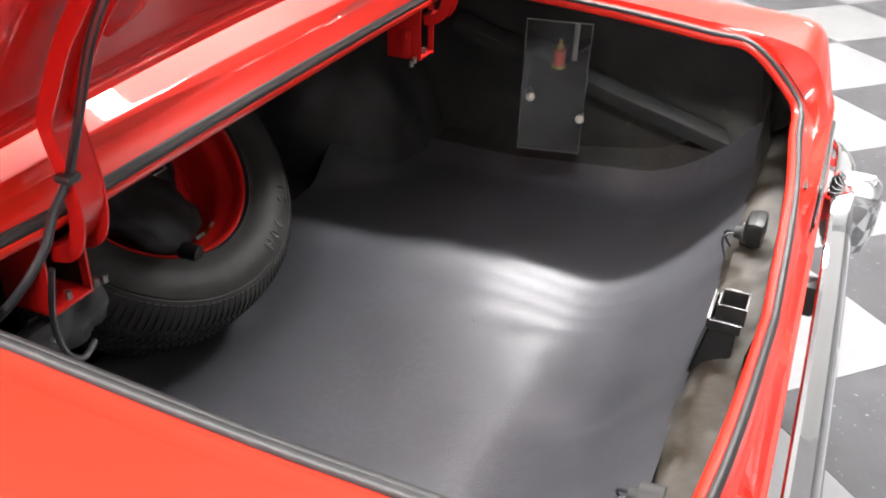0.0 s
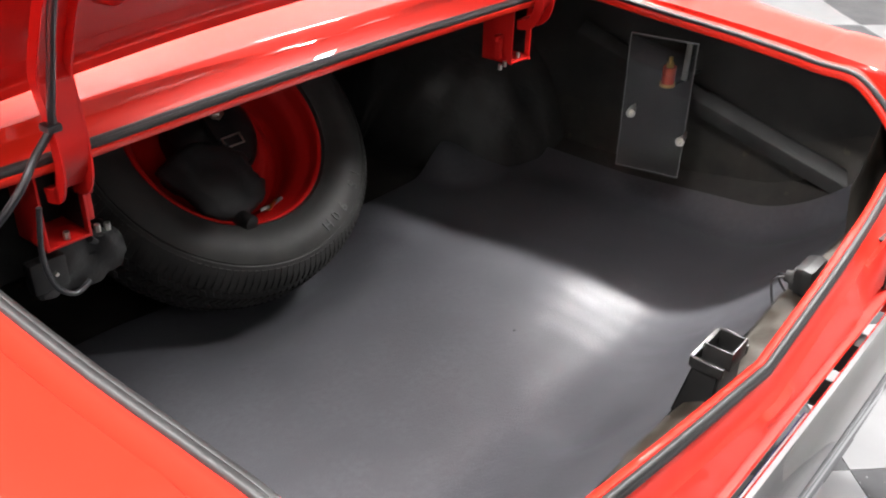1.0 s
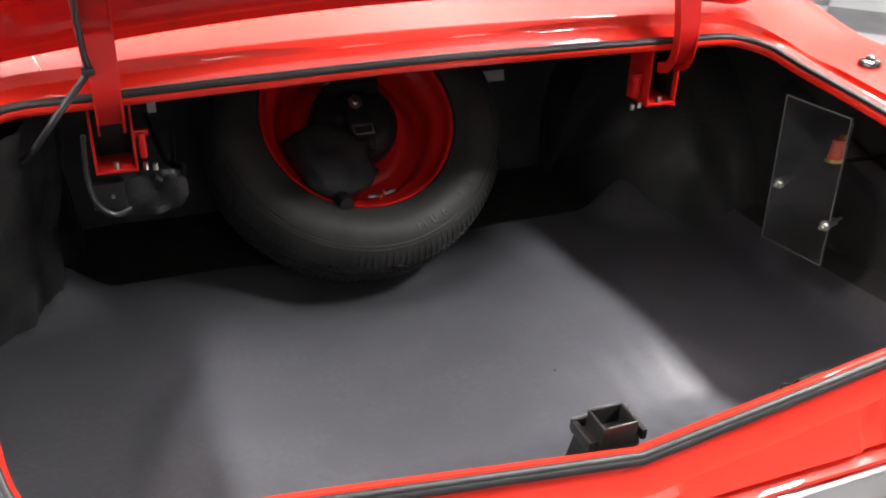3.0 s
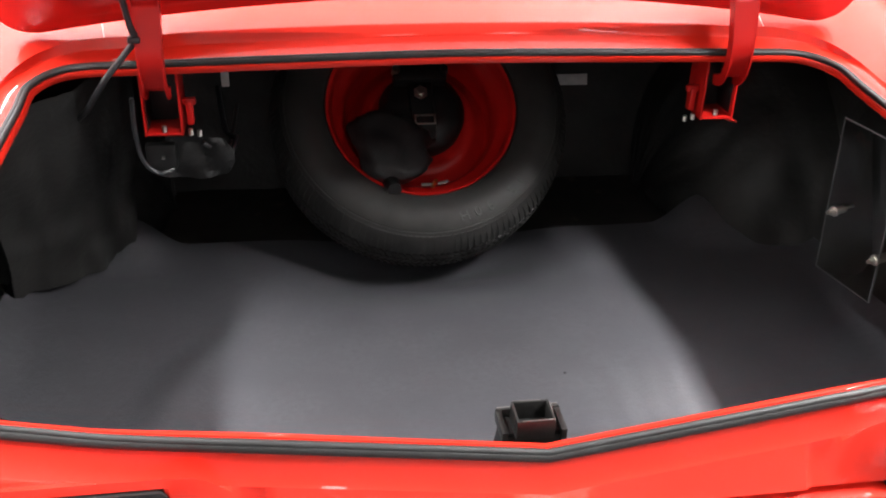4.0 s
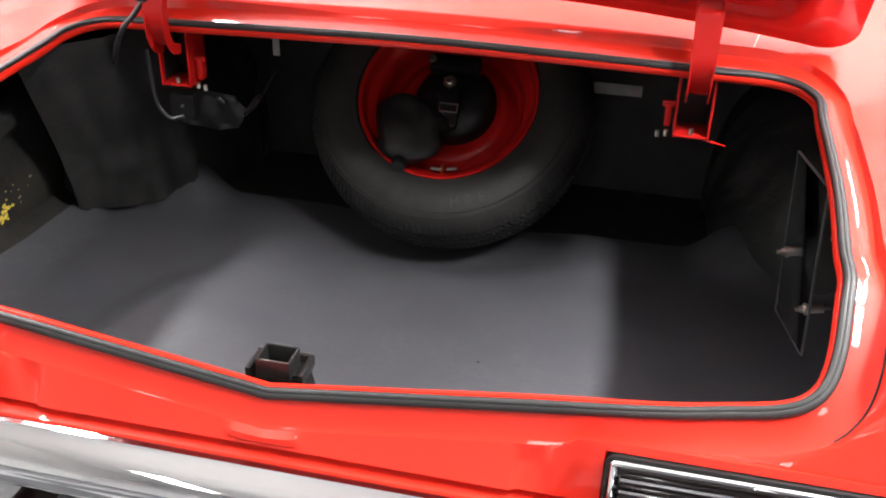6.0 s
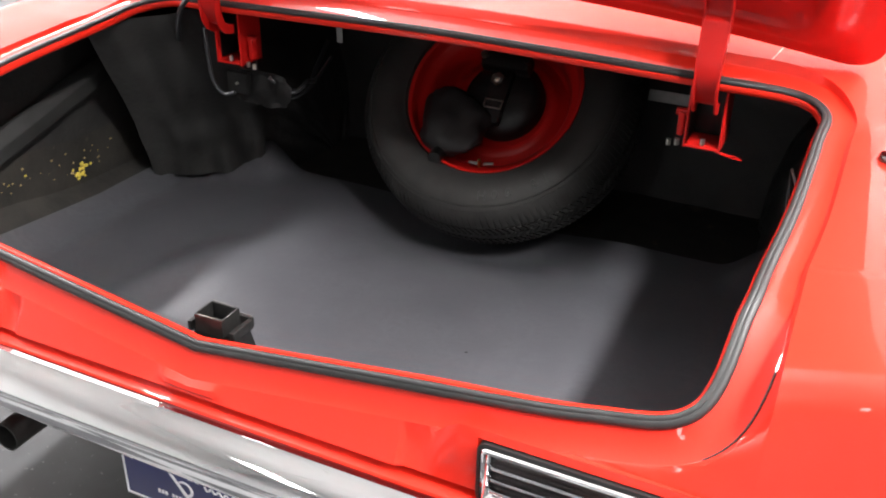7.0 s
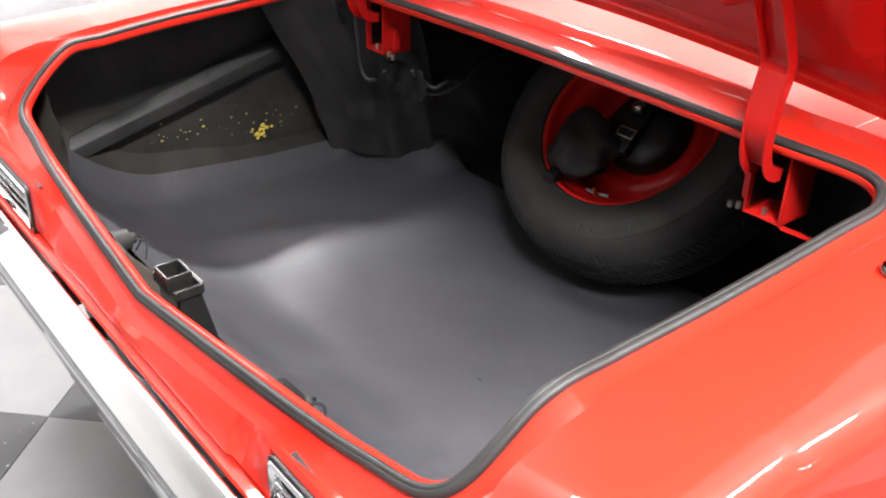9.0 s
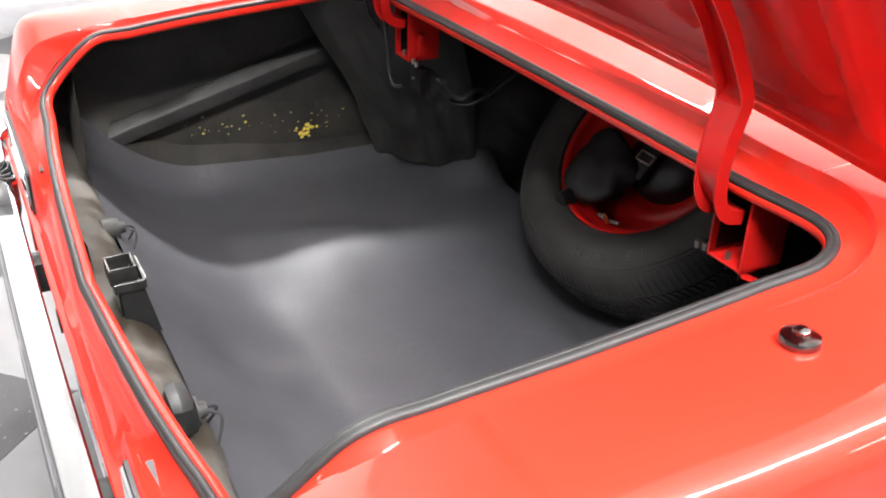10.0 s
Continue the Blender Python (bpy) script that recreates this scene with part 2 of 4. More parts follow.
LOOP = [(u, p, o, n) for u, p, o, n in HALF] + [(u, mirrored(p), mirrored(o), mirrored(n)) for u, p, o, n in HALF[-2:0:-1]]


def sweep(name, section, mat, parent, label="", closed=False, sharp=35):
    """A section of (outwards, up) offsets carried round the trunk opening."""
    cols = len(LOOP)
    sec = section + section[:1] if closed else section
    verts = [p + o * gutter(u, a) + n * b for a, b in sec for u, p, o, n in LOOP]
    return link(name, verts, grid_faces(len(sec), cols, True), mat, parent, label, sharp=sharp)


def deck_z(x, y):
    z = 0.972 + 0.030 * (1 - (x / 0.82) ** 2) + 0.065 * min(y + 0.21, 0)
    r = max(y + 0.10, 0)
    # a slope behind the gutter that breaks into the flatter panel under the lid
    a = max(y, 0) / 0.0235
    step = 0.0175 * 0.5 * (a + 1 - math.sqrt((a - 1) ** 2 + 0.003)) * (1 - smooth_step(0.45, 0.74, abs(x))) if y > 0 else 0
    return z + 0.272 * r * r / (r + 0.12) + step


def hip(y):
    """How far the quarter panel swells outwards ahead of the fender's end."""
    return 0.030 * smooth_step(-0.60, -0.15, y)


def shoulder(x):
    """How far the fender's turned shoulder has fallen at x."""
    s = min(max((abs(x) - 0.885) / 0.040, 0.0), 1.0)
    return 0.036 * (1 - math.sqrt(1 - s * s)) + 0.05 * max(abs(x) - 0.83, 0)


# the fender's end in side view: y, z
END = [(-0.541, 0.948), (-0.60, 0.9445), (-0.65, 0.9412), (-0.69, 0.9382), (-0.717, 0.9355), (-0.737, 0.9280), (-0.751, 0.914), (-0.762, 0.892), (-0.771, 0.864),
       (-0.781, 0.830), (-0.795, 0.782), (-0.807, 0.74)]


def end_point(u):
    k = min(max((u - 7.0) / 3.0, 0.0), 1.0) * (len(END) - 1)
    i = min(int(k), len(END) - 2)
    t = k - i
    a, b, c, d = [Vector(END[min(max(i + j, 0), len(END) - 1)]) for j in (-1, 0, 1, 2)]
    v = 0.5 * (2 * b + (c - a) * t + (2 * a - 5 * b + 4 * c - d) * t * t + (3 * b - a - 3 * c + d) * t ** 3)
    return v.x, v.y


def build_opening():
    sweep("opening_flange", [(-0.013, -0.014), (-0.0160, -0.011), (-0.0165, -0.004), (-0.0145, 0.0), (-0.009, 0.0), (0.012, -0.001), (0.028, -0.004), (0.044, 0.0)], RED, car,
          "red painted gutter flange round the trunk opening", sharp=50)
    sweep("weatherstrip", [(-0.0122, 0.0005), (-0.0124, 0.0045), (-0.0108, 0.0072), (-0.0062, 0.0080), (-0.0052, 0.0072), (-0.0042, 0.0078), (0.001, 0.0070),
                           (0.0040, 0.0045), (0.0044, 0.0005)], RUBBER, car, "black rubber weatherstrip round the trunk opening", closed=True, sharp=60)
    sweep("opening_frame", [(-0.013, -0.0135), (-0.006, -0.018), (0.020, -0.022), (0.030, -0.014)], BLACKPL, car, sharp=60)


build_opening()

# outline of the deck round the opening, and the outer edge of the body, by the same parameter


def deck_edge(u, p, o):
    if u < 7.0:
        h = Vector((o.x, o.y, 0)).normalized()
        q = p + h * (gutter(u, 0.046) + 0.005 * smooth_step(3, 5, u))
        return Vector((q.x, q.y, deck_z(q.x, q.y)))
    y, z = end_point(u)
    x = lerp(rim_point(7.0).x + gutter(7.0, 0.046) + 0.005, 0.745, smooth_step(7.0, 8.5, u))
    return Vector((x, y, z + deck_z(x, -0.541) - deck_z(0.88, -0.541)))


def outer_edge(u, d):
    if u < 2:
        return Vector((d.x * 1.18, 1.1, 0))
    if u < 3:
        return Vector((lerp(0.64, 0.955, u - 2), 1.1, 0))
    if u < 5:
        y = lerp(1.1, -0.20, smooth_step(2.6, 5, u) if u > 2.6 else 0)
        return Vector((0.925 + hip(y), y, 0))
    return Vector((0.925 + hip(d.y), d.y, 0))


SIDE = [(0.05, 0.925), (0.10, 0.930), (0.16, 0.932), (0.26, 0.932), (0.42, 0.930), (0.60, 0.92)]


# how far the fender's top is dished towards the opening
SAG = [(0, 0.0), (3.4, 0.0), (5, 0.014), (6, 0.016), (7, 0.019), (7.6, 0.027), (8, 0.035), (8.5, 0.041), (9, 0.033), (9.5, 0.010), (10, 0.0), (12, 0.0)]


def sag_at(u):
    for (a, p), (b, q) in zip(SAG, SAG[1:]):
        if u <= b:
            return lerp(p, q, smooth_step(a, b, u) if a < 5 else (u - a) / (b - a))
    return 0.0


# rows that follow the crease behind the opening
CREASE = [0.011, 0.017, 0.0205, 0.0224, 0.0234, 0.0244, 0.0262, 0.0300, 0.045]


def build_shell():
    """Deck, quarters and fender ends, lofted outwards from the opening."""
    half = []
    spread = [0.008, 0.016, 0.0225, 0.030, 0.038, 0.052, 0.066, 0.078, 0.0895, 0.11] + [math.sin(0.5 * math.pi * k / 12) for k in range(1, 13)]
    for u, p, o, n in HALF:
        if u > 10.0:
            break
        top = deck_edge(u, p, o)
        e = outer_edge(u, top)
        sag = sag_at(u)
        d = top - Vector((0, 0, sag))
        line = [p + o * gutter(u, 0.044), p + o * gutter(u, 0.046) + n * 0.001, lerp(p + o * gutter(u, 0.046), d, 0.5), lerp(p + o * gutter(u, 0.046), d, 0.94), d]
        front = 1 - smooth_step(2.2, 3.0, u)
        for i, s in enumerate(spread):
            x, y = lerp(d.x, e.x, s), lerp(d.y, e.y, s)
            if i < 9:
                y = lerp(y, max(CREASE[i], d.y + 0.001 * (i + 1)), front)
            if u < 7.0:
                z = deck_z(min(x, 0.90), y) - shoulder(x - hip(y)) + 0.011 * smooth_step(0.85, 0.92, x) * smooth_step(-0.42, -0.15, y)
            else:
                z = top.z + deck_z(x, -0.541) - deck_z(d.x, -0.541) - shoulder(x)
            z -= sag * (1 - min(max((x - d.x) / (0.87 - d.x), 0), 1)) ** 1.3
            line.append(Vector((x, y, z)))
        q = line[-1]
        for dz, x in SIDE[1:]:
            if u < 7.0:
                z = q.z + 0.05 - dz
            else:
                z = min(q.z, 0.948 - dz)
            line.append(Vector((x + hip(q.y) if u >= 3 else q.x, q.y, max(z, 0.28))))
        half.append(line)
    cols = [[mirrored(v) for v in c] for c in half[:0:-1]] + half
    m = len(cols[0])
    link("body_shell", [c[r] for r in range(m) for c in cols], grid_faces(m, len(cols)), RED, car, "glossy red rear deck and quarter panels", sharp=30)


build_shell()

# open seam where the fender's inner wall meets the tail panel's corner
for side in (1, -1):
    seam = [q[1] + q[2] * (gutter(q[0], 0.044) + 0.001) + q[3] * 0.001 for q in HALF if 8.4 <= q[0] <= 9.15]
    tube("seam", [Vector((side * v.x, v.y, v.z)) for v in seam], 0.0014, BLACKPL, car, "dark open body seam")


def build_tail():
    xs = [0.925 * k / 160 for k in range(-160, 161)]
    rear = [(p.x, p + o * gutter(u, 0.044)) for u, p, o, n in HALF if u >= 9.9]
    rows = []
    for x in xs:
        a = abs(x)
        top = Vector((x, -0.781, 0.756))
        if a < 0.548:
            top = Vector((x, rear[-1][1].y, rear[-1][1].z))
            for q0, q1 in zip(rear, rear[1:]):
                if q1[0] <= a <= q0[0]:
                    v = lerp(q1[1], q0[1], (a - q1[0]) / (q0[0] - q1[0] + 1e-9))
                    top = Vector((x, v.y, v.z))
        inset = 0.005 * smooth_step(0.326, 0.331, a)
        hood = smooth_step(0.345, 0.415, a)
        ridge = 0.007 * smooth_step(0.060, 0.034, a)
        low = Vector((x, -0.815 + inset, 0.679))
        tuck = Vector((x, -0.803 + inset, 0.668))
        q1, q2 = lerp(top, low, 0.3) + Vector((0, inset - ridge, 0)), lerp(top, low, 0.65) + Vector((0, inset - ridge * 0.7, 0))
        q1, q2 = lerp(q1, Vector((x, -0.8035, 0.7690)), hood), lerp(q2, Vector((x, -0.8070, 0.7590)), hood)
        if 0.437 < a < 0.799:
            q3, low, tuck = Vector((x, -0.794, 0.7575)), Vector((x, -0.794, 0.7000)), Vector((x, -0.798, 0.665))
        else:
            q3 = lerp(lerp(top, low, 0.85) + Vector((0, inset * 0.5, 0)), Vector((x, -0.809, 0.7200)), hood)
        line = [top, q1, q2, q3, low, tuck, Vector((x, -0.806, 0.6655)), Vector((x, -0.8215, 0.662)), Vector((x, -0.8235, 0.659)), Vector((x, -0.822, 0.650)),
                Vector((x, -0.80, 0.62)), Vector((x, -0.72, 0.56)), Vector((x, -0.70, 0.40))]
        if a > 0.80:
            bend = (a - 0.80) / 0.125
            for v in line:
                v.y += 0.012 * bend ** 3
        rows.append(line)
    m = len(rows[0])
    link("tail_panel", [c[r] for r in range(m) for c in rows], grid_faces(m, len(rows)), RED, car, "glossy red tail panel with a peaked centre", sharp=30)


build_tail()


def rounded_ring(x0, x1, z0, z1, r, steps=6):
    """Points round a rounded rectangle, with the inward direction at each."""
    out = []
    for cx, cz, a0 in ((x1 - r, z1 - r, 0), (x0 + r, z1 - r, 90), (x0 + r, z0 + r, 180), (x1 - r, z0 + r, 270)):
        for k in range(steps + 1):
            th = radians(a0 + 90 * k / steps)
            out.append((cx + r * math.cos(th), cz + r * math.sin(th), -math.cos(th), -math.sin(th)))
    return out


def ring_frame(name, ring, sec, mat, parent, label=""):
    """A section of (inwards, y) offsets carried round a ring in the plane of the tail."""
    verts = [(x + ix * a, y, z + iz * a) for a, y in sec + sec[:1] for x, z, ix, iz in ring]
    return link(name, verts, grid_faces(len(sec) + 1, len(ring), True), mat, parent, label, sharp=40)


def build_lamp(side):
    lamp = new("tail_lamp")
    lamp.parent = car
    x0, x1 = sorted((side * 0.436, side * 0.80))
    cx, w = (x0 + x1) / 2, x1 - x0
    ring = rounded_ring(x0, x1, 0.6645, 0.7560, 0.012)
    ring_frame("gasket", ring, [(-0.001, -0.796), (-0.001, -0.812), (0.0035, -0.8135), (0.005, -0.811), (0.005, -0.796)], BLACKPL, lamp)
    ring_frame("bezel", ring, [(0.0045, -0.798), (0.0045, -0.814), (0.0065, -0.8165), (0.0095, -0.8170), (0.0155, -0.8105), (0.0175, -0.805), (0.0175, -0.798)], CHROME, lamp,
               "bright chrome lamp bezel")
    bm = bmesh.new()
    box(bm, cx, -0.799, 0.71, w - 0.03, 0.006, 0.064)
    part("lens", bm, LENS, lamp)
    for z in (0.7245, 0.7065, 0.6885):
        bm = bmesh.new()
        box(bm, cx, -0.8085, z, w - 0.036, 0.012, 0.0048, 0.0018)
        part("louvre", bm, CHROME, lamp)
    bm = bmesh.new()
    box(bm, cx, -0.780, 0.71, w - 0.02, 0.020, 0.078)
    part("housing", bm, BLACKPL, lamp)


build_lamp(1)
build_lamp(-1)


def build_bumper():
    b = tagged(new("bumper"), "polished chrome blade rear bumper with wrapped ends")
    b.parent = car
    sec = [(-0.009, 0.660), (-0.0085, 0.670), (-0.012, 0.6735), (-0.0185, 0.6725), (-0.022, 0.6690), (-0.0325, 0.6618), (-0.0423, 0.6534), (-0.0513, 0.6439), (-0.0575, 0.6343),
           (-0.0605, 0.622), (-0.060, 0.605), (-0.053, 0.594), (-0.045, 0.590), (-0.040, 0.595), (-0.046, 0.610), (-0.036, 0.630), (-0.026, 0.650), (-0.018, 0.660)]
    path = []
    for k in range(81):
        s = -1 + 2 * k / 80
        L = s * 1.32
        a = abs(L)
        if a < 0.84:
            path.append((L, -0.830 + 0.008 * (a / 0.84) ** 2, 0, -1))
        else:
            r = 0.13
            th = min((a - 0.84) / r, math.pi / 2)
            ex = max(a - 0.84 - r * math.pi / 2, 0)
            x = 0.84 + r * math.sin(th)
            y = -0.822 + r * (1 - math.cos(th)) + ex
            path.append((math.copysign(x, L), y, math.copysign(math.sin(th), L), -math.cos(th)))
    verts = [(x + nx * -dy, y + ny * -dy, z) for dy, z in sec + sec[:1] for x, y, nx, ny in path]
    faces = grid_faces(len(sec) + 1, len(path))
    n = len(path)
    faces += [tuple(r * n for r in range(len(sec))), tuple(r * n + n - 1 for r in range(len(sec)))]
    link("blade", verts, faces, CHROME, b)
    for side in (-1, 1):
        rings = []
        for z, w, d in ((0.705, 0.014, 0.030), (0.712, 0.020, 0.044), (0.700, 0.026, 0.058), (0.66, 0.028, 0.066), (0.60, 0.027, 0.064), (0.56, 0.022, 0.050), (0.545, 0.012, 0.030)):
            for k in range(16):
                th = 2 * math.pi * k / 16
                cx, cy = math.cos(th), math.sin(th)
                rings.append((side * 0.63 + w * math.copysign(abs(cx) ** 0.6, cx), -0.876 + d * 0.8 * math.copysign(abs(cy) ** 0.6, cy), z))
        link("bumper_guard", rings, grid_faces(7, 16, True) + [tuple(range(16)), tuple(range(96, 112))], CHROME, b, "upright chrome bumper guard", sharp=50)


build_bumper()


def build_running_gear():
    for side in (-1, 1):
        wh = new("rear_wheel")
        wh.parent = car
        prof = [(0.205, -0.070), (0.27, -0.080), (0.298, -0.065), (0.305, 0.0), (0.298, 0.065), (0.27, 0.080), (0.205, 0.070)]
        v, f = lathe(prof, 48)
        link("tyre", [(side * 0.848 + p[2], 0.58 + p[0], 0.305 + p[1]) for p in v], f, TYRE, wh)
        v, f = lathe([(0.0, 0.03), (0.1, 0.03), (0.19, 0.0), (0.206, 0.08)], 48)
        link("rim", [(side * (0.848 + p[2] * 0.7), 0.58 + p[0], 0.305 + p[1]) for p in v], f, CHROME, wh)
    bm = bmesh.new()
    cyl(bm, (-0.80, 0.58, 0.305), (0.80, 0.58, 0.305), 0.04)
    part("axle", bm, BLACK, car)


build_running_gear()


def build_inner():
    """The black sheet metal of the trunk."""
    # floor pan
    xs = [-0.918 + 1.836 * k / 56 for k in range(57)]
    ys = [-0.72 + 1.48 * k / 40 for k in range(41)]
    verts = []
    for y in ys:
        row = [(x, y, floor_z(x, max(y, -0.60)) - 0.014 - 0.035 * smooth_step(0.84, 0.74, abs(x)) * smooth_step(0.34, 0.24, y)) for x in xs]
        top = floor_z(0.918, max(y, -0.60)) + 0.10
        row = [(-0.922, y, top)] + row + [(0.922, y, top)]
        verts += [(x, yy, z + 0.004 * noise.noise((x * 9, yy * 9, z * 9))) for x, yy, z in row]
    link("trunk_floor", verts, grid_faces(len(ys), len(xs) + 2), RUSTY, car, "dirty dark sheet-metal trunk floor")
    for side in (-1, 1):
        # inner side wall
        ys2 = [-0.655 + 1.415 * k / 20 for k in range(21)]
        prof = [(0.88, -0.03), (0.912, -0.07), (0.918, -0.12), (0.920, -0.22), (0.922, -0.30), (0.924, -0.60)]
        verts = [(side * x, y, max(deck_z(0.9, y) + dz, 0.45)) for x, dz in prof for y in ys2]
        link("inner_side_wall", verts, grid_faces(len(prof), len(ys2)), BLACK, car)
        # underside of the deck, seen from inside
        prof = [(0.748, -0.036), (0.80, -0.026), (0.88, -0.030)]
        ys3 = [-0.58 + 1.3 * k / 16 for k in range(17)]
        verts = [(side * x, y, deck_z(0.82, y) + dz) for x, dz in prof for y in ys3]
        link("deck_underside", verts, grid_faces(len(prof), len(ys3)), BLACK, car)
        # brace along the side
        a, b = Vector((side * 0.895, -0.66, 0.622)), Vector((side * 0.89, 0.08, 0.828))
        d = b - a
        m = Matrix.Translation((a + b) / 2) @ d.to_track_quat("Y", "Z").to_matrix().to_4x4()
        sec = [(-0.014, -0.044), (-0.014, -0.017), (-0.012, -0.012), (0.010, 0.007), (0.017, 0.008), (0.017, 0.004), (-0.008, -0.016), (-0.010, -0.021), (-0.010, -0.044)]
        rows = []
        for k in range(25):
            for q, h in sec:
                bend = 0.0012 * noise.noise((k * 0.5, q * 40, side * 3.0))
                rows.append(m @ Vector((side * q, (k / 24 - 0.5) * d.length, h + bend)))
        nn = len(sec)
        link("side_brace", rows, grid_faces(25, nn, True) + [tuple(range(nn)), tuple(range(24 * nn, 25 * nn))], RAIL, car, "worn black painted steel side brace", sharp=30)
        # wheel housing
        verts, nx, na = [], 30, 64
        for i in range(nx):
            phi = 0.5 * math.pi * i / (nx - 1)
            s = math.sin(phi)
            x = lerp(0.96, 0.60, s)
            r = 0.47 * max(math.cos(phi), 0.0) ** 0.7
            for j in range(na):
                th = math.pi * j / (na - 1)
                dent = 0.012 * noise.noise((x * 9, math.cos(th) * 3, math.sin(th) * 3 + side)) + 0.006 * noise.noise((x * 30, math.cos(th) * 16, math.sin(th) * 3 + side))
                verts.append((side * (x + dent), 0.58 - r * math.cos(th) + dent, 0.40 + r * 1.08 * math.sin(th)))
        link("wheel_housing", verts, grid_faces(nx, na), BLACK, car, "black painted inner wheel housing", sharp=60)
    # crumpled sheet gusset that runs from the wheel housing up to the deck
    edge = [(0, -0.858, 0.108, 0.480), (0.17, -0.846, 0.078, 0.560), (0.43, -0.820, 0.008, 0.680), (0.71, -0.794, -0.068, 0.806), (1, -0.766, -0.150, 0.940)]
    back = [(0, -0.655, 0.290, 0.480), (0.17, -0.640, 0.270, 0.600), (0.43, -0.610, 0.230, 0.720), (0.71, -0.590, 0.190, 0.830), (1, -0.580, 0.140, 0.955)]
    verts, nr, nc = [], 31, 25
    for off in (0.0, 0.004):
        for r in range(nr):
            p, q = table(r / (nr - 1), edge), table(r / (nr - 1), back)
            for k in range(nc):
                u = k / (nc - 1)
                v = p.lerp(q, u)
                lip = 0.012 * max(1 - u * 6, 0)
                # vertical folds, a bulged skirt near the floor and a pressed shelf half way up
                fold = 0.013 * noise.noise((u * 7, v.z * 3, 2.0)) + 0.005 * noise.noise((u * 18, v.z * 9, 5.0))
                wave = fold + 0.030 * math.sin(math.pi * u) + 0.016 * smooth_step(0.66, 0.58, v.z)
                verts.append((v.x + wave * 0.7 - lip * 0.5 - off, v.y - lip + off - wave, v.z))
    m = nr * nc
    faces = grid_faces(nr, nc) + [tuple(i + m for i in f) for f in grid_faces(nr, nc)]
    faces += [(nc * r, nc * r + nc, m + nc * r + nc, m + nc * r) for r in range(nr - 1)]
    link("housing_gusset", verts, faces, BLACK, car, "crumpled black sheet gusset above the wheel housing", sharp=50)
    # bulkhead behind the seat
    verts = [(x, 0.62 + dy, z) for x in (-0.95, 0.95) for dy, z in ((0.0, 0.40), (0.06, 0.7), (0.10, 1.0), (0.02, 1.04), (-0.40, 1.0))]
    link("seat_bulkhead", verts, grid_faces(2, 5), BLACK, car)
    # inside face of the tail panel
    xs = [0.93 * k / 40 for k in range(-40, 41)]
    prof = [(-0.766, 0.74), (-0.764, 0.70), (-0.750, 0.690), (-0.726, 0.684), (-0.702, 0.670), (-0.685, 0.645), (-0.681, 0.61), (-0.70, 0.57), (-0.72, 0.53), (-0.735, 0.44)]
    verts = []
    for y, z in prof:
        for x in xs:
            w = noise.noise((x * 6, y * 10, z * 10)) * 0.012 + noise.noise((x * 20, y * 30, z * 30)) * 0.004
            verts.append((x, y + w, z + w * 0.5))
    link("tail_inner_panel", verts, grid_faces(len(prof), len(xs)), PRIMER, car, "lumpy grey-beige primed inner tail panel")


def build_gussets():
    for side in (-1, 1):
        verts = []
        for k in range(15):
            z = lerp(0.58, 0.875, k / 14)
            for j in range(13):
                x = lerp(0.60, 0.918, j / 12)
                top = table(x, [(0.60, 0.755, 0), (0.68, 0.80, 0), (0.735, 0.87, 0), (0.93, 0.885, 0)])[0]
                zz = min(z, top)
                y = lerp(-0.700, -0.672, (zz - 0.58) / 0.29) + 0.006 * noise.noise((x * 14, zz * 14, side * 1.0)) + 0.035 * smooth_step(0.80, 0.918, x)
                verts.append((side * x, y, zz))
        link("corner_gusset", verts, grid_faces(15, 13), PRIMER, car, "stained grey-beige inner corner panel")


def floor_z(x, y):
    z = 0.459
    z += smooth_step(0.78, 1.0, abs(x)) * (0.100 + 0.22 * max(-0.1 - y, 0))
    if y < -0.40:
        z += 0.165 * ((-0.40 - y) / 0.27) ** 2
    # hollow in which the spare wheel sits
    z -= 0.052 * math.exp(-((y - 0.20) / 0.11) ** 2 - (x / 0.24) ** 4)
    return z


build_inner()
build_gussets()


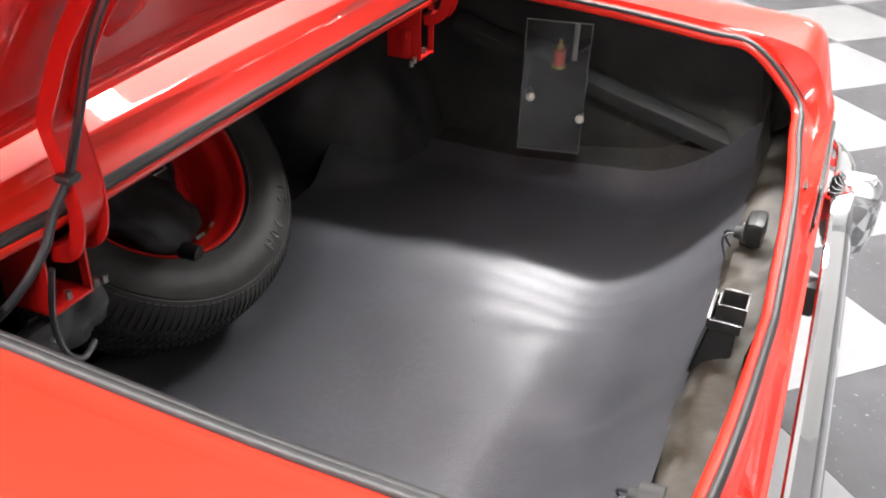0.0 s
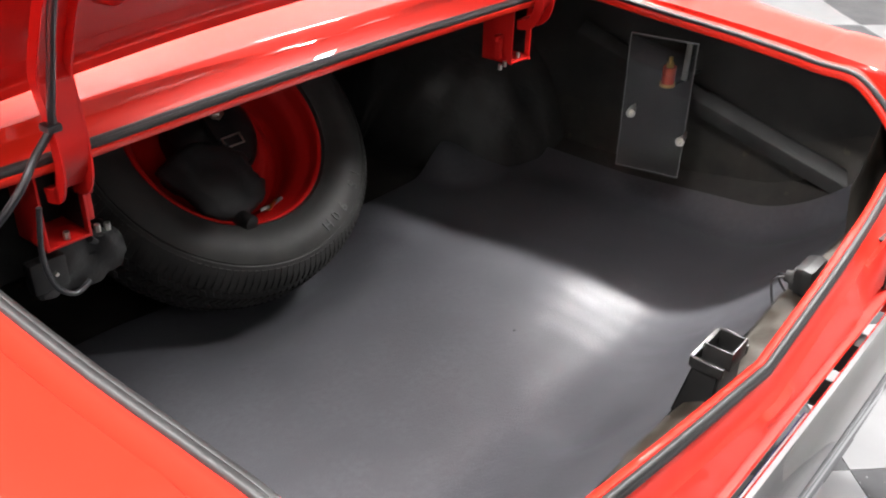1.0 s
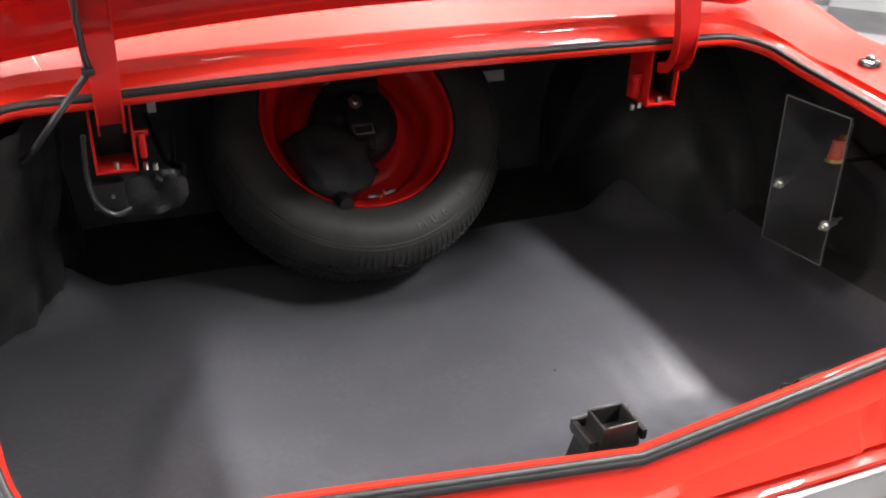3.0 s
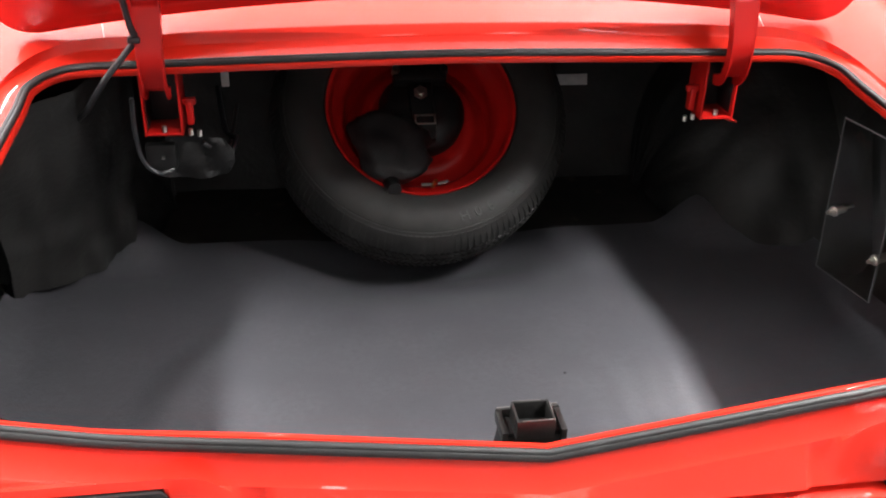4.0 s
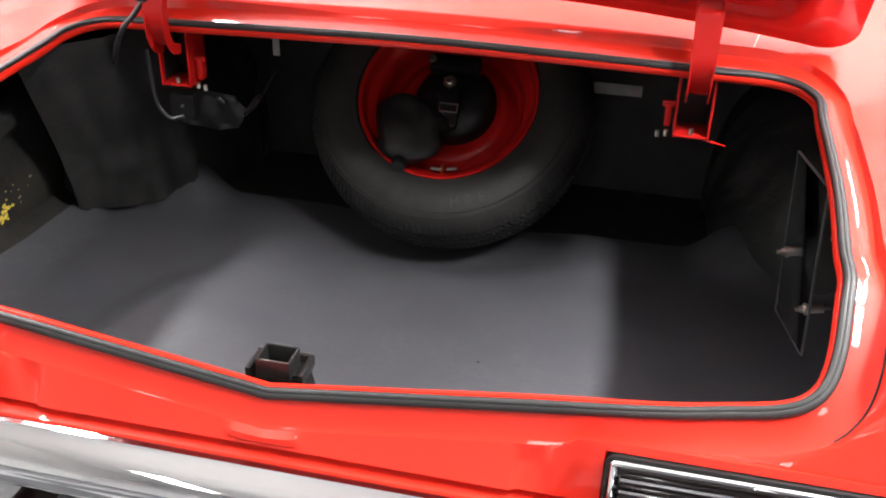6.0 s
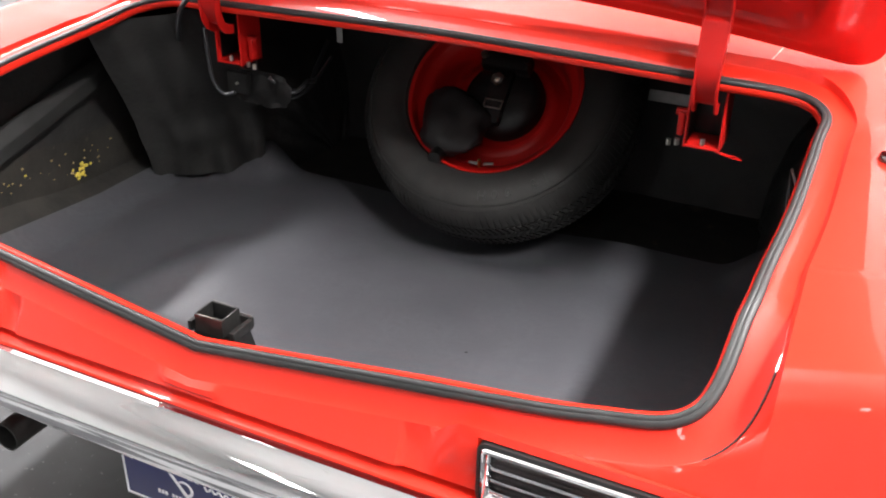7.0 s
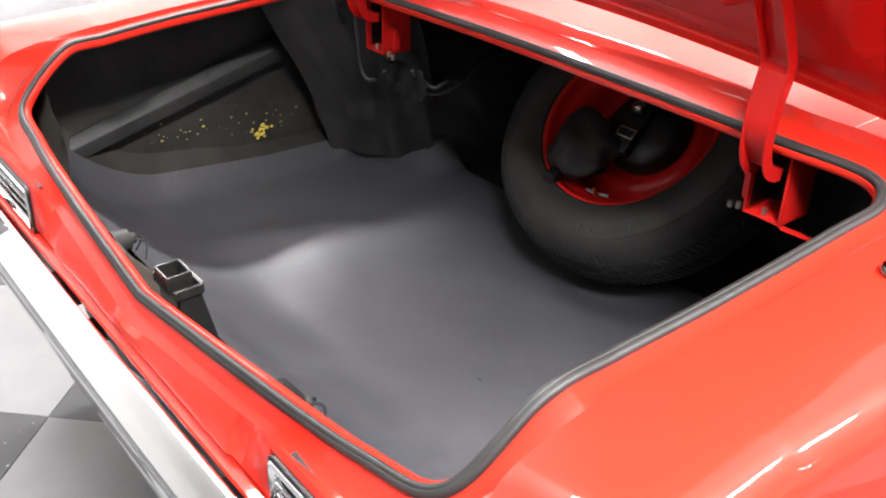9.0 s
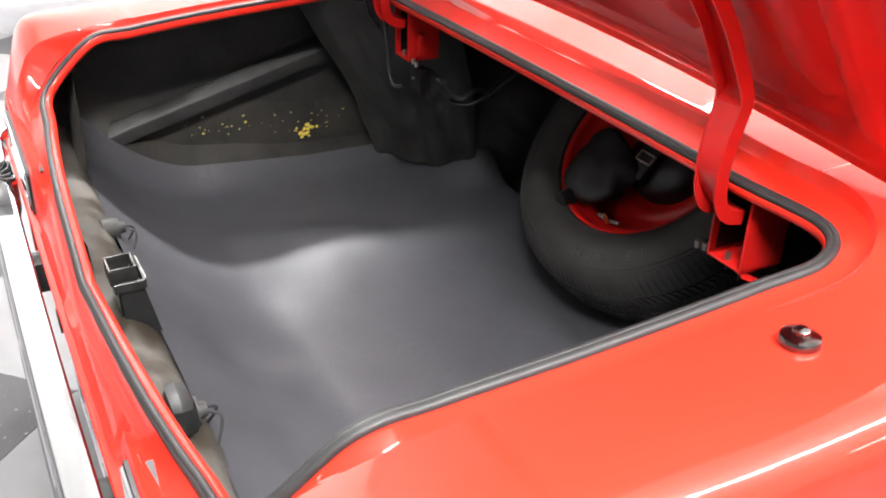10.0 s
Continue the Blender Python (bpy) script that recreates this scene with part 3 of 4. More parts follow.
def build_mat():
    xs = [-0.868 + 1.736 * k / 110 for k in range(111)]
    ys = [-0.688 + 0.998 * k / 140 for k in range(141)]
    verts = []
    for y in ys:
        for x in xs:
            w = noise.noise((x * 2.2, y * 2.2, 3.0)) * 0.006 + noise.noise((x * 7, y * 3, 8.0)) * 0.0016
            streak = smooth_step(-0.16, -0.30, y) * smooth_step(-0.62, -0.50, y) * smooth_step(0.08, 0.24, x) * smooth_step(0.50, 0.40, x)
            w += streak * 0.0017 * math.sin(x * 88 + 3.0 * y + 7.0 * noise.noise((x * 6, y * 3, 5.0))) * (0.6 + 0.8 * noise.noise((x * 9, y * 4, 2.0)))
            ridge = smooth_step(-0.64, -0.20, y) * smooth_step(0.08, -0.12, y)
            w += ridge * smooth_step(0.0, -0.16, y) * 0.016 * math.exp(-((x + 0.535 - 0.34 * (y + 0.35)) / 0.055) ** 2)
            w += ridge * 0.016 * math.exp(-((x - 0.46 + 0.10 * (y + 0.3)) / 0.075) ** 2)
            # two low swells across the mat where it begins to climb to the tail
            swell = math.exp(-((x - 0.35) / 0.11) ** 2) + math.exp(-((x + 0.46) / 0.11) ** 2)
            w += swell * 0.008 * math.exp(-((y + 0.25 + 0.02 * noise.noise((x * 8, 2.0, 4.0))) / 0.10) ** 2)
            rear = smooth_step(-0.42, -0.62, y)
            w += rear * noise.noise((x * 9.0, y * 3.0, 1.0)) * 0.007
            w -= 0.022 * math.exp(-((x + 0.03) / 0.055) ** 2 - ((y + 0.55) / 0.07) ** 2)
            # front corners curl up against the wheel housings
            w += 0.088 * smooth_step(0.54, 0.66, abs(x)) * smooth_step(0.15, 0.31, y)
            verts.append((x, y, floor_z(x, y) + 0.001 + w * 0.8 + 0.004))
    return link("trunk_mat", verts, grid_faces(len(ys), len(xs)), MATM, None, sharp=180)


tagged(build_mat(), "dark grey textured vinyl trunk mat lying on the trunk floor", "trunk mat")

# ---------------------------------------------------------------- trunk lid
HINGE_X = 0.513


def build_lid():
    lid = tagged(new("trunk_lid"), "raised red trunk lid seen from its underside")
    lid.parent = car
    # lid frame: along = up the lid, out = away from the underside
    base = Vector((0, 0.0905, 1.0003))
    along = Vector((0, -0.595, 0.804)).normalized()
    under = Vector((0, -0.804, -0.595)).normalized()
    half, length = 0.775, 0.86

    def place(x, a, d):
        crown = 1 - (x / half) ** 2
        return base + Vector((x, -0.0845 * crown, 0.0867 * crown)) + along * a + under * d

    # outer skin with a turned hem
    pts = []
    r = 0.07
    for cx, ca, a0 in ((half - r, r, -90), (half - r, length - r, 0), (-half + r, length - r, 90), (-half + r, r, 180)):
        for k in range(9):
            th = radians(a0 + 90 * k / 8)
            pts.append((cx + r * math.cos(th), ca + r * math.sin(th)))
        if a0 in (0, 180):
            # the long straight edges need points of their own to follow the crown
            x_from, row = pts[-1]
            for k in range(1, 24):
                pts.append((lerp(x_from, -x_from, k / 24), row))
    n = len(pts)
    cx0, ca0 = 0.0, length / 2

    def ring(scale, d):
        out = []
        for x, a in pts:
            fx, fa = x - cx0, a - ca0
            # the raised ridge runs up the sides and dies out along the lower edge
            up = d * (0.12 + 0.88 * smooth_step(0.04, 0.14, a)) if d > 0 else d
            pinch = 0.030 * smooth_step(0.34, 0.06, a) * smooth_step(0.030, 0.044, scale) * fx / half
            out.append(place(cx0 + fx * (1 - scale / half) - pinch, ca0 + fa * (1 - 0.60 * scale / (length / 2)), up))
        return out

    rings = [ring(0.68, -0.066), ring(0.5, -0.062), ring(0.30, -0.055), ring(0.10, -0.045), ring(0.01, -0.02), ring(0.0, -0.008), ring(0.002, 0.0), ring(0.016, 0.002), ring(0.036, 0.002), ring(0.044, 0.008),
             ring(0.050, 0.019), ring(0.058, 0.025), ring(0.072, 0.026), ring(0.079, 0.021), ring(0.086, 0.004), ring(0.094, -0.009), ring(0.11, -0.013), ring(0.25, -0.013), ring(0.45, -0.013), ring(0.6, -0.013), ring(0.68, -0.013)]
    verts = [v for q in rings for v in q]
    faces = grid_faces(len(rings), n, True)
    faces += [tuple(range(n)), tuple(range(len(verts) - n, len(verts)))]
    link("lid_panel", verts, faces, RED_SHADED, lid, sharp=40)
    # long pressed beads beside each hinge arm
    for x in (-0.605, -0.40, 0.40, 0.605):
        verts, rows, cols = [], 30, 13
        for i in range(rows):
            u = i / (rows - 1)
            a = lerp(0.10, length - 0.14, u)
            end = min(u, 1 - u) * (length - 0.24)
            w = 0.036 * math.sqrt(max(1 - max(1 - end / 0.05, 0) ** 2, 0.0)) + 0.002
            for j in range(cols):
                v = j / (cols - 1) * 2 - 1
                h = 0.014 * (1 - v * v) ** 2 * min(end / 0.05, 1.0) ** 0.7
                verts.append(place(x + w * v * 1.2, a, -0.0135 + h + 0.0012))
        link("pressed_bead", verts, grid_faces(rows, cols), RED_SHADED, lid, sharp=180)
    # goose-neck arms, a channel open to the rear
    for side in (-1, 1):
        x = side * HINGE_X
        line = [Vector((0, q, r)) for q, r in ((-0.310, 1.47), (-0.195, 1.337), (-0.128, 1.25), (-0.088, 1.195), (-0.064, 1.150), (-0.043, 1.106),
                                               (-0.042, 1.085), (-0.049, 1.056), (-0.056, 1.018), (-0.056, 0.980), (-0.048, 0.952), (-0.032, 0.937), (-0.008, 0.932))]
        dense = []
        for i in range(len(line) - 1):
            a, b, c, d = line[max(i - 1, 0)], line[i], line[i + 1], line[min(i + 2, len(line) - 1)]
            for k in range(5):
                s = k / 5
                dense.append(0.5 * (2 * b + (c - a) * s + (2 * a - 5 * b + 4 * c - d) * s * s + (3 * b - a - 3 * c + d) * s ** 3))
        dense.append(line[-1])
        t, dep = 0.003, 0.020
        verts = []
        for i, p in enumerate(dense):
            tg = (dense[min(i + 1, len(dense) - 1)] - dense[max(i - 1, 0)]).normalized()
            nn = Vector((0, tg.z, -tg.y))
            # the web is sunk between the cheeks above the bend and again towards the hook
            bend = i / (len(dense) - 1)
            web = 0.001 + 0.0155 * smooth_step(0.41, 0.50, bend) * smooth_step(0.84, 0.68, bend)
            w = lerp(0.0235, 0.0205, smooth_step(0.45, 0.75, bend))
            for sx, sd in [(-w, 0), (-w, dep), (-w + t, dep), (-w + t, web + t), (w - t, web + t), (w - t, dep), (w, dep), (w, 0)]:
                verts.append(Vector((x + sx, 0, 0)) + p + nn * (sd - 0.01))
        nsec = 8
        faces = grid_faces(len(dense), nsec, True) + [tuple(range(nsec)), tuple(range(len(verts) - nsec, len(verts)))]
        link("hinge_arm", verts, faces, RED_SHADED, lid, "red painted goose-neck hinge arm", sharp=30)


build_lid()


def build_hinge_boxes():
    for side in (-1, 1):
        hb = tagged(new("hinge_bracket"), "red painted steel hinge bracket with zinc bolts")
        hb.parent = car
        x = side * HINGE_X
        bm = bmesh.new()
        box(bm, x - 0.031, 0.03, 0.915, 0.004, 0.075, 0.13, 0.001)
        box(bm, x + 0.031, 0.03, 0.915, 0.004, 0.075, 0.13, 0.001)
        box(bm, x, 0.030, 0.853, 0.066, 0.075, 0.004, 0.001)
        part("bracket", bm, RED_SHADED, hb)
        # black sheets over the back and the inner cheeks
        bm = bmesh.new()
        box(bm, x, 0.066, 0.915, 0.058, 0.004, 0.13, 0.001)
        for dx in (-0.0283, 0.0283):
            box(bm, x + dx, 0.034, 0.918, 0.0012, 0.060, 0.118)
        part("lining", bm, BLACKPL, hb, "black inside of the bracket")
        if side > 0:
            bm = bmesh.new()
            a, b = Vector((x + 0.030, -0.002, 0.848)), Vector((x + 0.062, 0.046, 0.824))
            m = Matrix.Translation((a + b) / 2) @ (b - a).to_track_quat("Y", "Z").to_matrix().to_4x4()
            box(bm, 0, 0, 0, 0.016, (b - a).length, 0.004, 0.001, m)
            part("stay", bm, RED_SHADED, hb, "red dusted flat stay")
        inner = x - side * 0.045
        bm = bmesh.new()
        box(bm, inner, 0.02, 0.885, 0.012, 0.02, 0.045, 0.004)
        box(bm, inner, 0.02, 0.905, 0.024, 0.012, 0.012, 0.003)
        part("pivot", bm, RED_SHADED, hb)
        for dx, dz in ((0.0, 0.862), (-side * 0.045, 0.855), (-side * 0.06, 0.852)):
            bm = bmesh.new()
            cyl(bm, (x + dx, 0.0, dz - 0.006), (x + dx, 0.0, dz + 0.005), 0.0046, seg=6)
            part("bolt", bm, STEEL, hb)


build_hinge_boxes()

# ---------------------------------------------------------------- spare wheel
WHEEL = Matrix.Translation((-0.0148, 0.3057, 0.7783)) @ Euler((radians(43.9), 0, 0)).to_matrix().to_4x4()


def build_wheel():
    w = tagged(new("spare_wheel"), "red steel spare wheel with a black radial tyre lying tilted", "spare wheel")
    w.matrix_world = WHEEL
    # local z points out of the wheel face; 0 is the rim's front lip
    prof = [(0.208, -0.010), (0.206, -0.002), (0.2105, 0.004), (0.212, 0.0075), (0.215, 0.0085), (0.222, 0.014), (0.240, 0.023), (0.258, 0.027), (0.274, 0.025), (0.286, 0.0205),
            (0.2925, 0.0165), (0.2932, 0.0140), (0.2952, 0.0140), (0.2962, 0.0150), (0.300, 0.0120), (0.308, 0.003), (0.316, -0.010), (0.3225, -0.028), (0.3255, -0.055), (0.326, -0.08), (0.3255, -0.105),
            (0.3225, -0.132), (0.314, -0.155), (0.300, -0.168), (0.27, -0.178), (0.24, -0.178), (0.208, -0.165)]
    v, f = lathe(prof, 128)
    link("tyre", v, f, TYRE, w, "black tyre with a ribbed tread", sharp=40)

    def crown(z):
        """The carcass radius under the tread at z."""
        side_of = [(r, h) for r, h in prof[14:24]]
        for (r0, h0), (r1, h1) in zip(side_of, side_of[1:]):
            if h1 <= z <= h0:
                return lerp(r0, r1, (z - h0) / (h1 - h0))
        return 0.30

    # shoulder lugs and tread blocks
    verts, faces = [], []
    n = 140
    for k in range(n):
        a0, a1 = 2 * math.pi * (k + 0.16) / n, 2 * math.pi * (k + 0.78) / n
        for z0, z1, z2, sk in ((0.0105, -0.012, -0.034, 0.10), (-0.042, -0.052, -0.062, 0.35), (-0.069, -0.079, -0.090, -0.35), (-0.097, -0.108, -0.118, 0.35), (-0.126, -0.142, -0.158, 0.0)):
            i = len(verts)
            for j, z in enumerate((z0, z1, z2)):
                r, sh = crown(z) + (0.0015 if z == 0.0105 else 0.0038), sk * j * 2 * math.pi / n
                for a in (a0 + sh, a1 + sh):
                    verts.append((r * math.cos(a), r * math.sin(a), z))
                    verts.append(((r - 0.007) * math.cos(a), (r - 0.007) * math.sin(a), z))
            for j in (0, 4):
                b = i + j
                faces += [(b, b + 2, b + 6, b + 4), (b, b + 4, b + 5, b + 1), (b + 2, b + 3, b + 7, b + 6)]
            faces += [(i, i + 1, i + 3, i + 2), (i + 8, i + 10, i + 11, i + 9)]
    tagged(link("tread", verts, faces, TYRE, w, sharp=30), kind="stuff")
    # steel rim: lip, bead seat, well, disc
    prof = [(0.206, -0.012), (0.2085, -0.004), (0.2065, 0.002), (0.202, 0.001), (0.198, -0.006), (0.195, -0.020), (0.190, -0.030), (0.178, -0.036), (0.170, -0.046),
            (0.166, -0.075), (0.164, -0.098), (0.156, -0.108), (0.146, -0.104), (0.132, -0.086), (0.118, -0.078), (0.104, -0.082), (0.088, -0.092), (0.060, -0.094),
            (0.036, -0.092)]
    v, f = lathe(prof, 96)
    # the rim takes the darkened red, its shade put into the colour
    link("rim", v, f, RED_SHADED, w, "glossy red painted steel rim", sharp=50)
    bm = bmesh.new()
    cyl(bm, (0.012, -0.176, -0.046), (0.018, -0.170, -0.010), 0.0045, 0.0035, 12)
    part("valve", bm, BRASS, w, "small brass tyre valve")
    for th in (0, 12):
        bm = bmesh.new()
        a = radians(-90 + th)
        m = Matrix.Translation((0.172 * math.cos(a), 0.172 * math.sin(a), -0.028)) @ Euler((0, 0, a + math.pi / 2)).to_matrix().to_4x4()
        box(bm, 0, 0, 0, 0.024, 0.007, 0.004, 0.0015, m)
        part("balance_weight", bm, LEAD, w)
    # raised size marking on the side wall
    body, r0 = "15 90H", 0.262
    for k, ch in enumerate(body):
        if ch == " ":
            continue
        cu = bpy.data.curves.new("size_letter", "FONT")
        cu.body, cu.size, cu.extrude, cu.align_x = ch, 0.030, 0.0010, "CENTER"
        ob = new("size_letter", cu)
        a = radians(-45 - k * 6.2)
        ob.parent = w
        ob.matrix_basis = Matrix.Translation((r0 * math.cos(a), r0 * math.sin(a), 0.0268)) @ Euler((0, 0, a - math.pi / 2)).to_matrix().to_4x4()
        cu.materials.append(LETTER)


LETTER = material("worn_grey_tyre_lettering", (0.034, 0.034, 0.034), 0.6, 0.0, 0.3, 60.0)
build_wheel()


def build_holddown():
    h = tagged(new("jack"), "black jack clamped in the hub of the spare wheel", "jack")
    h.matrix_world = WHEEL
    v, f = lathe([(0.0, -0.026), (0.046, -0.027), (0.074, -0.034), (0.090, -0.044), (0.097, -0.060), (0.096, -0.090)], 48)
    link("body", [(p[0] + 0.006, p[1] + 0.012, p[2] + 0.003 * noise.noise((p[0] * 40, p[1] * 40, 1.0))) for p in v], f, BLACKPL, h, "round black pressed base", sharp=60)
    bm = bmesh.new()
    box(bm, 0.003, 0.082, -0.018, 0.120, 0.042, 0.040, 0.010)
    part("head", bm, BLACKPL, h)
    bm = bmesh.new()
    box(bm, 0.003, 0.0, -0.022, 0.052, 0.150, 0.026, 0.008)
    part("arm", bm, BLACKPL, h)
    for x in (-0.05, 0.056):
        bm = bmesh.new()
        cyl(bm, (x, 0.085, -0.01), (x, 0.085, 0.010), 0.010, 0.008, 16)
        part("pin", bm, STEEL if x < 0 else BLACKPL, h)
    bm = bmesh.new()
    cyl(bm, (0.0, 0.03, -0.02), (0.0, 0.03, 0.012), 0.010, 0.007, 12)
    cyl(bm, (0.0, 0.03, 0.0), (0.0, 0.03, 0.006), 0.016, seg=6)
    part("nut", bm, STEEL, h, "bright steel clamp nut")
    bm = bmesh.new()
    for dy in (-0.012, 0.008):
        box(bm, 0.006, -0.028 + dy, -0.006, 0.046, 0.003, 0.004, 0.001)
    for dx in (-0.021, 0.021):
        box(bm, 0.006 + dx, -0.03, -0.006, 0.003, 0.022, 0.004, 0.001)
    part("buckle", bm, STEEL, h)
    # drooping vinyl pouch
    p = tagged(new("tool_pouch"), "crumpled black vinyl tool pouch tucked into the wheel", "pouch")
    p.matrix_world = WHEEL
    verts, nu, nv = [], 15, 28
    for i in range(nu):
        s = i / (nu - 1)
        c = Vector((lerp(-0.088, -0.078, s), lerp(-0.02, -0.175, s), lerp(-0.03, 0.008, s)))
        r = 0.062 * (1 - s) ** 0.6 * (0.75 + 0.5 * s) + 0.020
        if i in (0, nu - 1):
            r *= 0.3
        for j in range(nv):
            th = 2 * math.pi * j / nv
            k = r * (1 + 0.26 * noise.noise((math.cos(th) * 1.7, math.sin(th) * 1.7, s * 3)) + 0.10 * noise.noise((math.cos(th) * 4, math.sin(th) * 4, s * 7)))
            wide = 1.55 if math.cos(th) > 0 else 1.05
            verts.append(c + Vector((k * wide * math.cos(th), k * 0.25 * math.sin(th) - 0.03 * max(math.cos(th), 0) * (1 - s), k * 0.58 * math.sin(th))))
    part_faces = grid_faces(nu, nv, True) + [tuple(range(nv)), tuple(range(len(verts) - nv, len(verts)))]
    link("bag", verts, part_faces, VINYL, p, sharp=180)
    bm = bmesh.new()
    cyl(bm, (-0.078, -0.176, 0.0), (-0.074, -0.200, 0.02), 0.018, 0.015, 20)
    part("end_cap", bm, BLACKPL, p)


build_holddown()


# ---------------------------------------------------------------- acrylic cover and pump behind it
def build_cover():
    c = tagged(new("acrylic_panel"), "clear acrylic cover sheet bolted on stand-offs at the side", "panel")
    tl, tr, br = Vector((0.679, -0.164, 0.908)), Vector((0.71, -0.297, 0.906)), Vector((0.731, -0.294, 0.600))
    ex = (tr - tl).normalized()
    ez = (tr - br).normalized()
    ez = (ez - ex * ez.dot(ex)).normalized()
    ey = ez.cross(ex)
    mid = (tl + br) / 2
    m = Matrix.Translation(mid) @ Matrix((ex, ey, ez)).transposed().to_4x4()
    bm = bmesh.new()
    box(bm, 0, 0, 0, 0.138, 0.004, 0.306, 0.001, m)
    part("sheet", bm, GLASSM, c, "clear acrylic sheet", sharp=20)
    for cx, cz, sx, sz in ((0, 0.1535, 0.140, 0.0018), (0, -0.1535, 0.140, 0.0018), (0.0695, 0, 0.0018, 0.306), (-0.0695, 0, 0.0018, 0.306)):
        bm = bmesh.new()
        box(bm, cx, 0, cz, sx, 0.0042, sz, 0.0004, m)
        part("sawn_edge", bm, FROST, c, "frosted sawn edge")
    nrm = Vector((ey.x, ey.y, ey.z))
    if nrm.x > 0:
        nrm = -nrm
    for q in (Vector((0.700, -0.179, 0.732)), Vector((0.713, -0.292, 0.687))):
        q = q - nrm * (q - mid).dot(nrm)
        bm = bmesh.new()
        cyl(bm, q + nrm * 0.002, q + nrm * 0.006, 0.010, seg=20)
        cyl(bm, q + nrm * 0.006, q + nrm * 0.013, 0.0065, seg=6)
        cyl(bm, q + nrm * 0.013, q + nrm * 0.020, 0.0035, seg=12)
        cyl(bm, q - nrm * 0.002, q - nrm * 0.024, 0.008, seg=16)
        cyl(bm, q - nrm * 0.024, q - nrm * 0.045, 0.003, seg=10)
        part("bolt", bm, STEEL, c, "zinc bolt with a stand-off washer")
    s = tagged(new("accumulator"), "small red-orange canister with a brass fitting on a black mount", "canister")
    bm = bmesh.new()
    cyl(bm, (0.762, -0.219, 0.787), (0.762, -0.219, 0.820), 0.0118, seg=28)
    part("case", bm, ORANGE, s)
    bm = bmesh.new()
    cyl(bm, (0.762, -0.219, 0.820), (0.762, -0.219, 0.828), 0.0072, seg=6)
    cyl(bm, (0.762, -0.219, 0.828), (0.762, -0.219, 0.839), 0.0036, seg=14)
    part("fitting", bm, BRASS, s)
    bm = bmesh.new()
    cyl(bm, (0.762, -0.219, 0.781), (0.762, -0.219, 0.787), 0.0138, seg=28)
    part("collar", bm, BRASS, s)
    bm = bmesh.new()
    box(bm, 0.838, -0.219, 0.778, 0.168, 0.012, 0.004, 0.001)
    part("mount", bm, BLACKPL, s)
    bm = bmesh.new()
    box(bm, 0.768, -0.247, 0.835, 0.004, 0.010, 0.075, 0.001)
    part("strap", bm, STEEL, s)


build_cover()


# ---------------------------------------------------------------- latch post, lock buttons, plate, loom
def build_latch():
    l = tagged(new("latch_striker"), "black steel latch post standing at the tail panel")
    l.parent = car
    bm = bmesh.new()
    cx = -0.008
    v = [(-0.046, -0.735, 0.55), (0.046, -0.735, 0.55), (0.036, -0.740, 0.738), (-0.036, -0.740, 0.738), (-0.052, -0.664, 0.555), (0.052, -0.664, 0.555),
         (0.036, -0.702, 0.738), (-0.036, -0.702, 0.738)]
    vs = [bm.verts.new((q[0] + cx, q[1], q[2])) for q in v]
    for fc in ((0, 1, 2, 3), (4, 5, 6, 7), (0, 1, 5, 4), (3, 2, 6, 7), (0, 3, 7, 4), (1, 2, 6, 5)):
        bm.faces.new([vs[i] for i in fc])
    bmesh.ops.bevel(bm, geom=list(bm.edges), offset=0.003, segments=2, affect="EDGES")
    part("post", bm, BLACKPL, l)
    bm = bmesh.new()
    for x in (-0.037, 0.037):
        box(bm, cx + x, -0.722, 0.738, 0.008, 0.046, 0.016, 0.002)
    box(bm, cx, -0.699, 0.740, 0.082, 0.005, 0.016, 0.002)
    part("shoulder", bm, WORN, l)
    bm = bmesh.new()
    for dx, cy, sx, sy in ((0, -0.746, 0.048, 0.0035), (0, -0.708, 0.048, 0.0035), (-0.0225, -0.727, 0.0035, 0.038), (0.0225, -0.727, 0.0035, 0.038)):
        box(bm, cx + dx, cy, 0.750, sx, sy, 0.028, 0.0012)
    part("socket", bm, WORN, l, "open square latch socket")
    bm = bmesh.new()
    for dx, cy, sx, sy in ((0.003, -0.7465, 0.040, 0.0010), (-0.004, -0.7075, 0.036, 0.0010), (0.0237, -0.724, 0.0010, 0.022)):
        box(bm, cx + dx, cy, 0.7642, sx, sy, 0.0012, 0.0004)
    box(bm, cx, -0.6975, 0.7485, 0.078, 0.0020, 0.0016, 0.0005)
    for v in bm.verts:
        v.co += Vector((0, 0, 0.0016 * noise.noise(v.co * 70)))
    part("worn_edge", bm, LEAD, l, "edge worn to bright metal")


build_latch()


def build_buttons():
    b = new("deck_button")
    b.parent = car
    z = deck_z(0.816, -0.21) - shoulder(0.816)
    prof = [(0.0, 0.0135), (0.005, 0.013), (0.0085, 0.010), (0.009, 0.0065), (0.012, 0.0056), (0.016, 0.0048), (0.020, 0.0032), (0.0215, 0.0), (0.0215, -0.006)]
    v, f = lathe(prof, 40)
    link("button_body", [(0.816 + p[0], -0.21 + p[1], z + p[2]) for p in v], f, CHROME_DARK, b, "round chrome deck fitting with its dark reflection in the colour", sharp=40)


build_buttons()


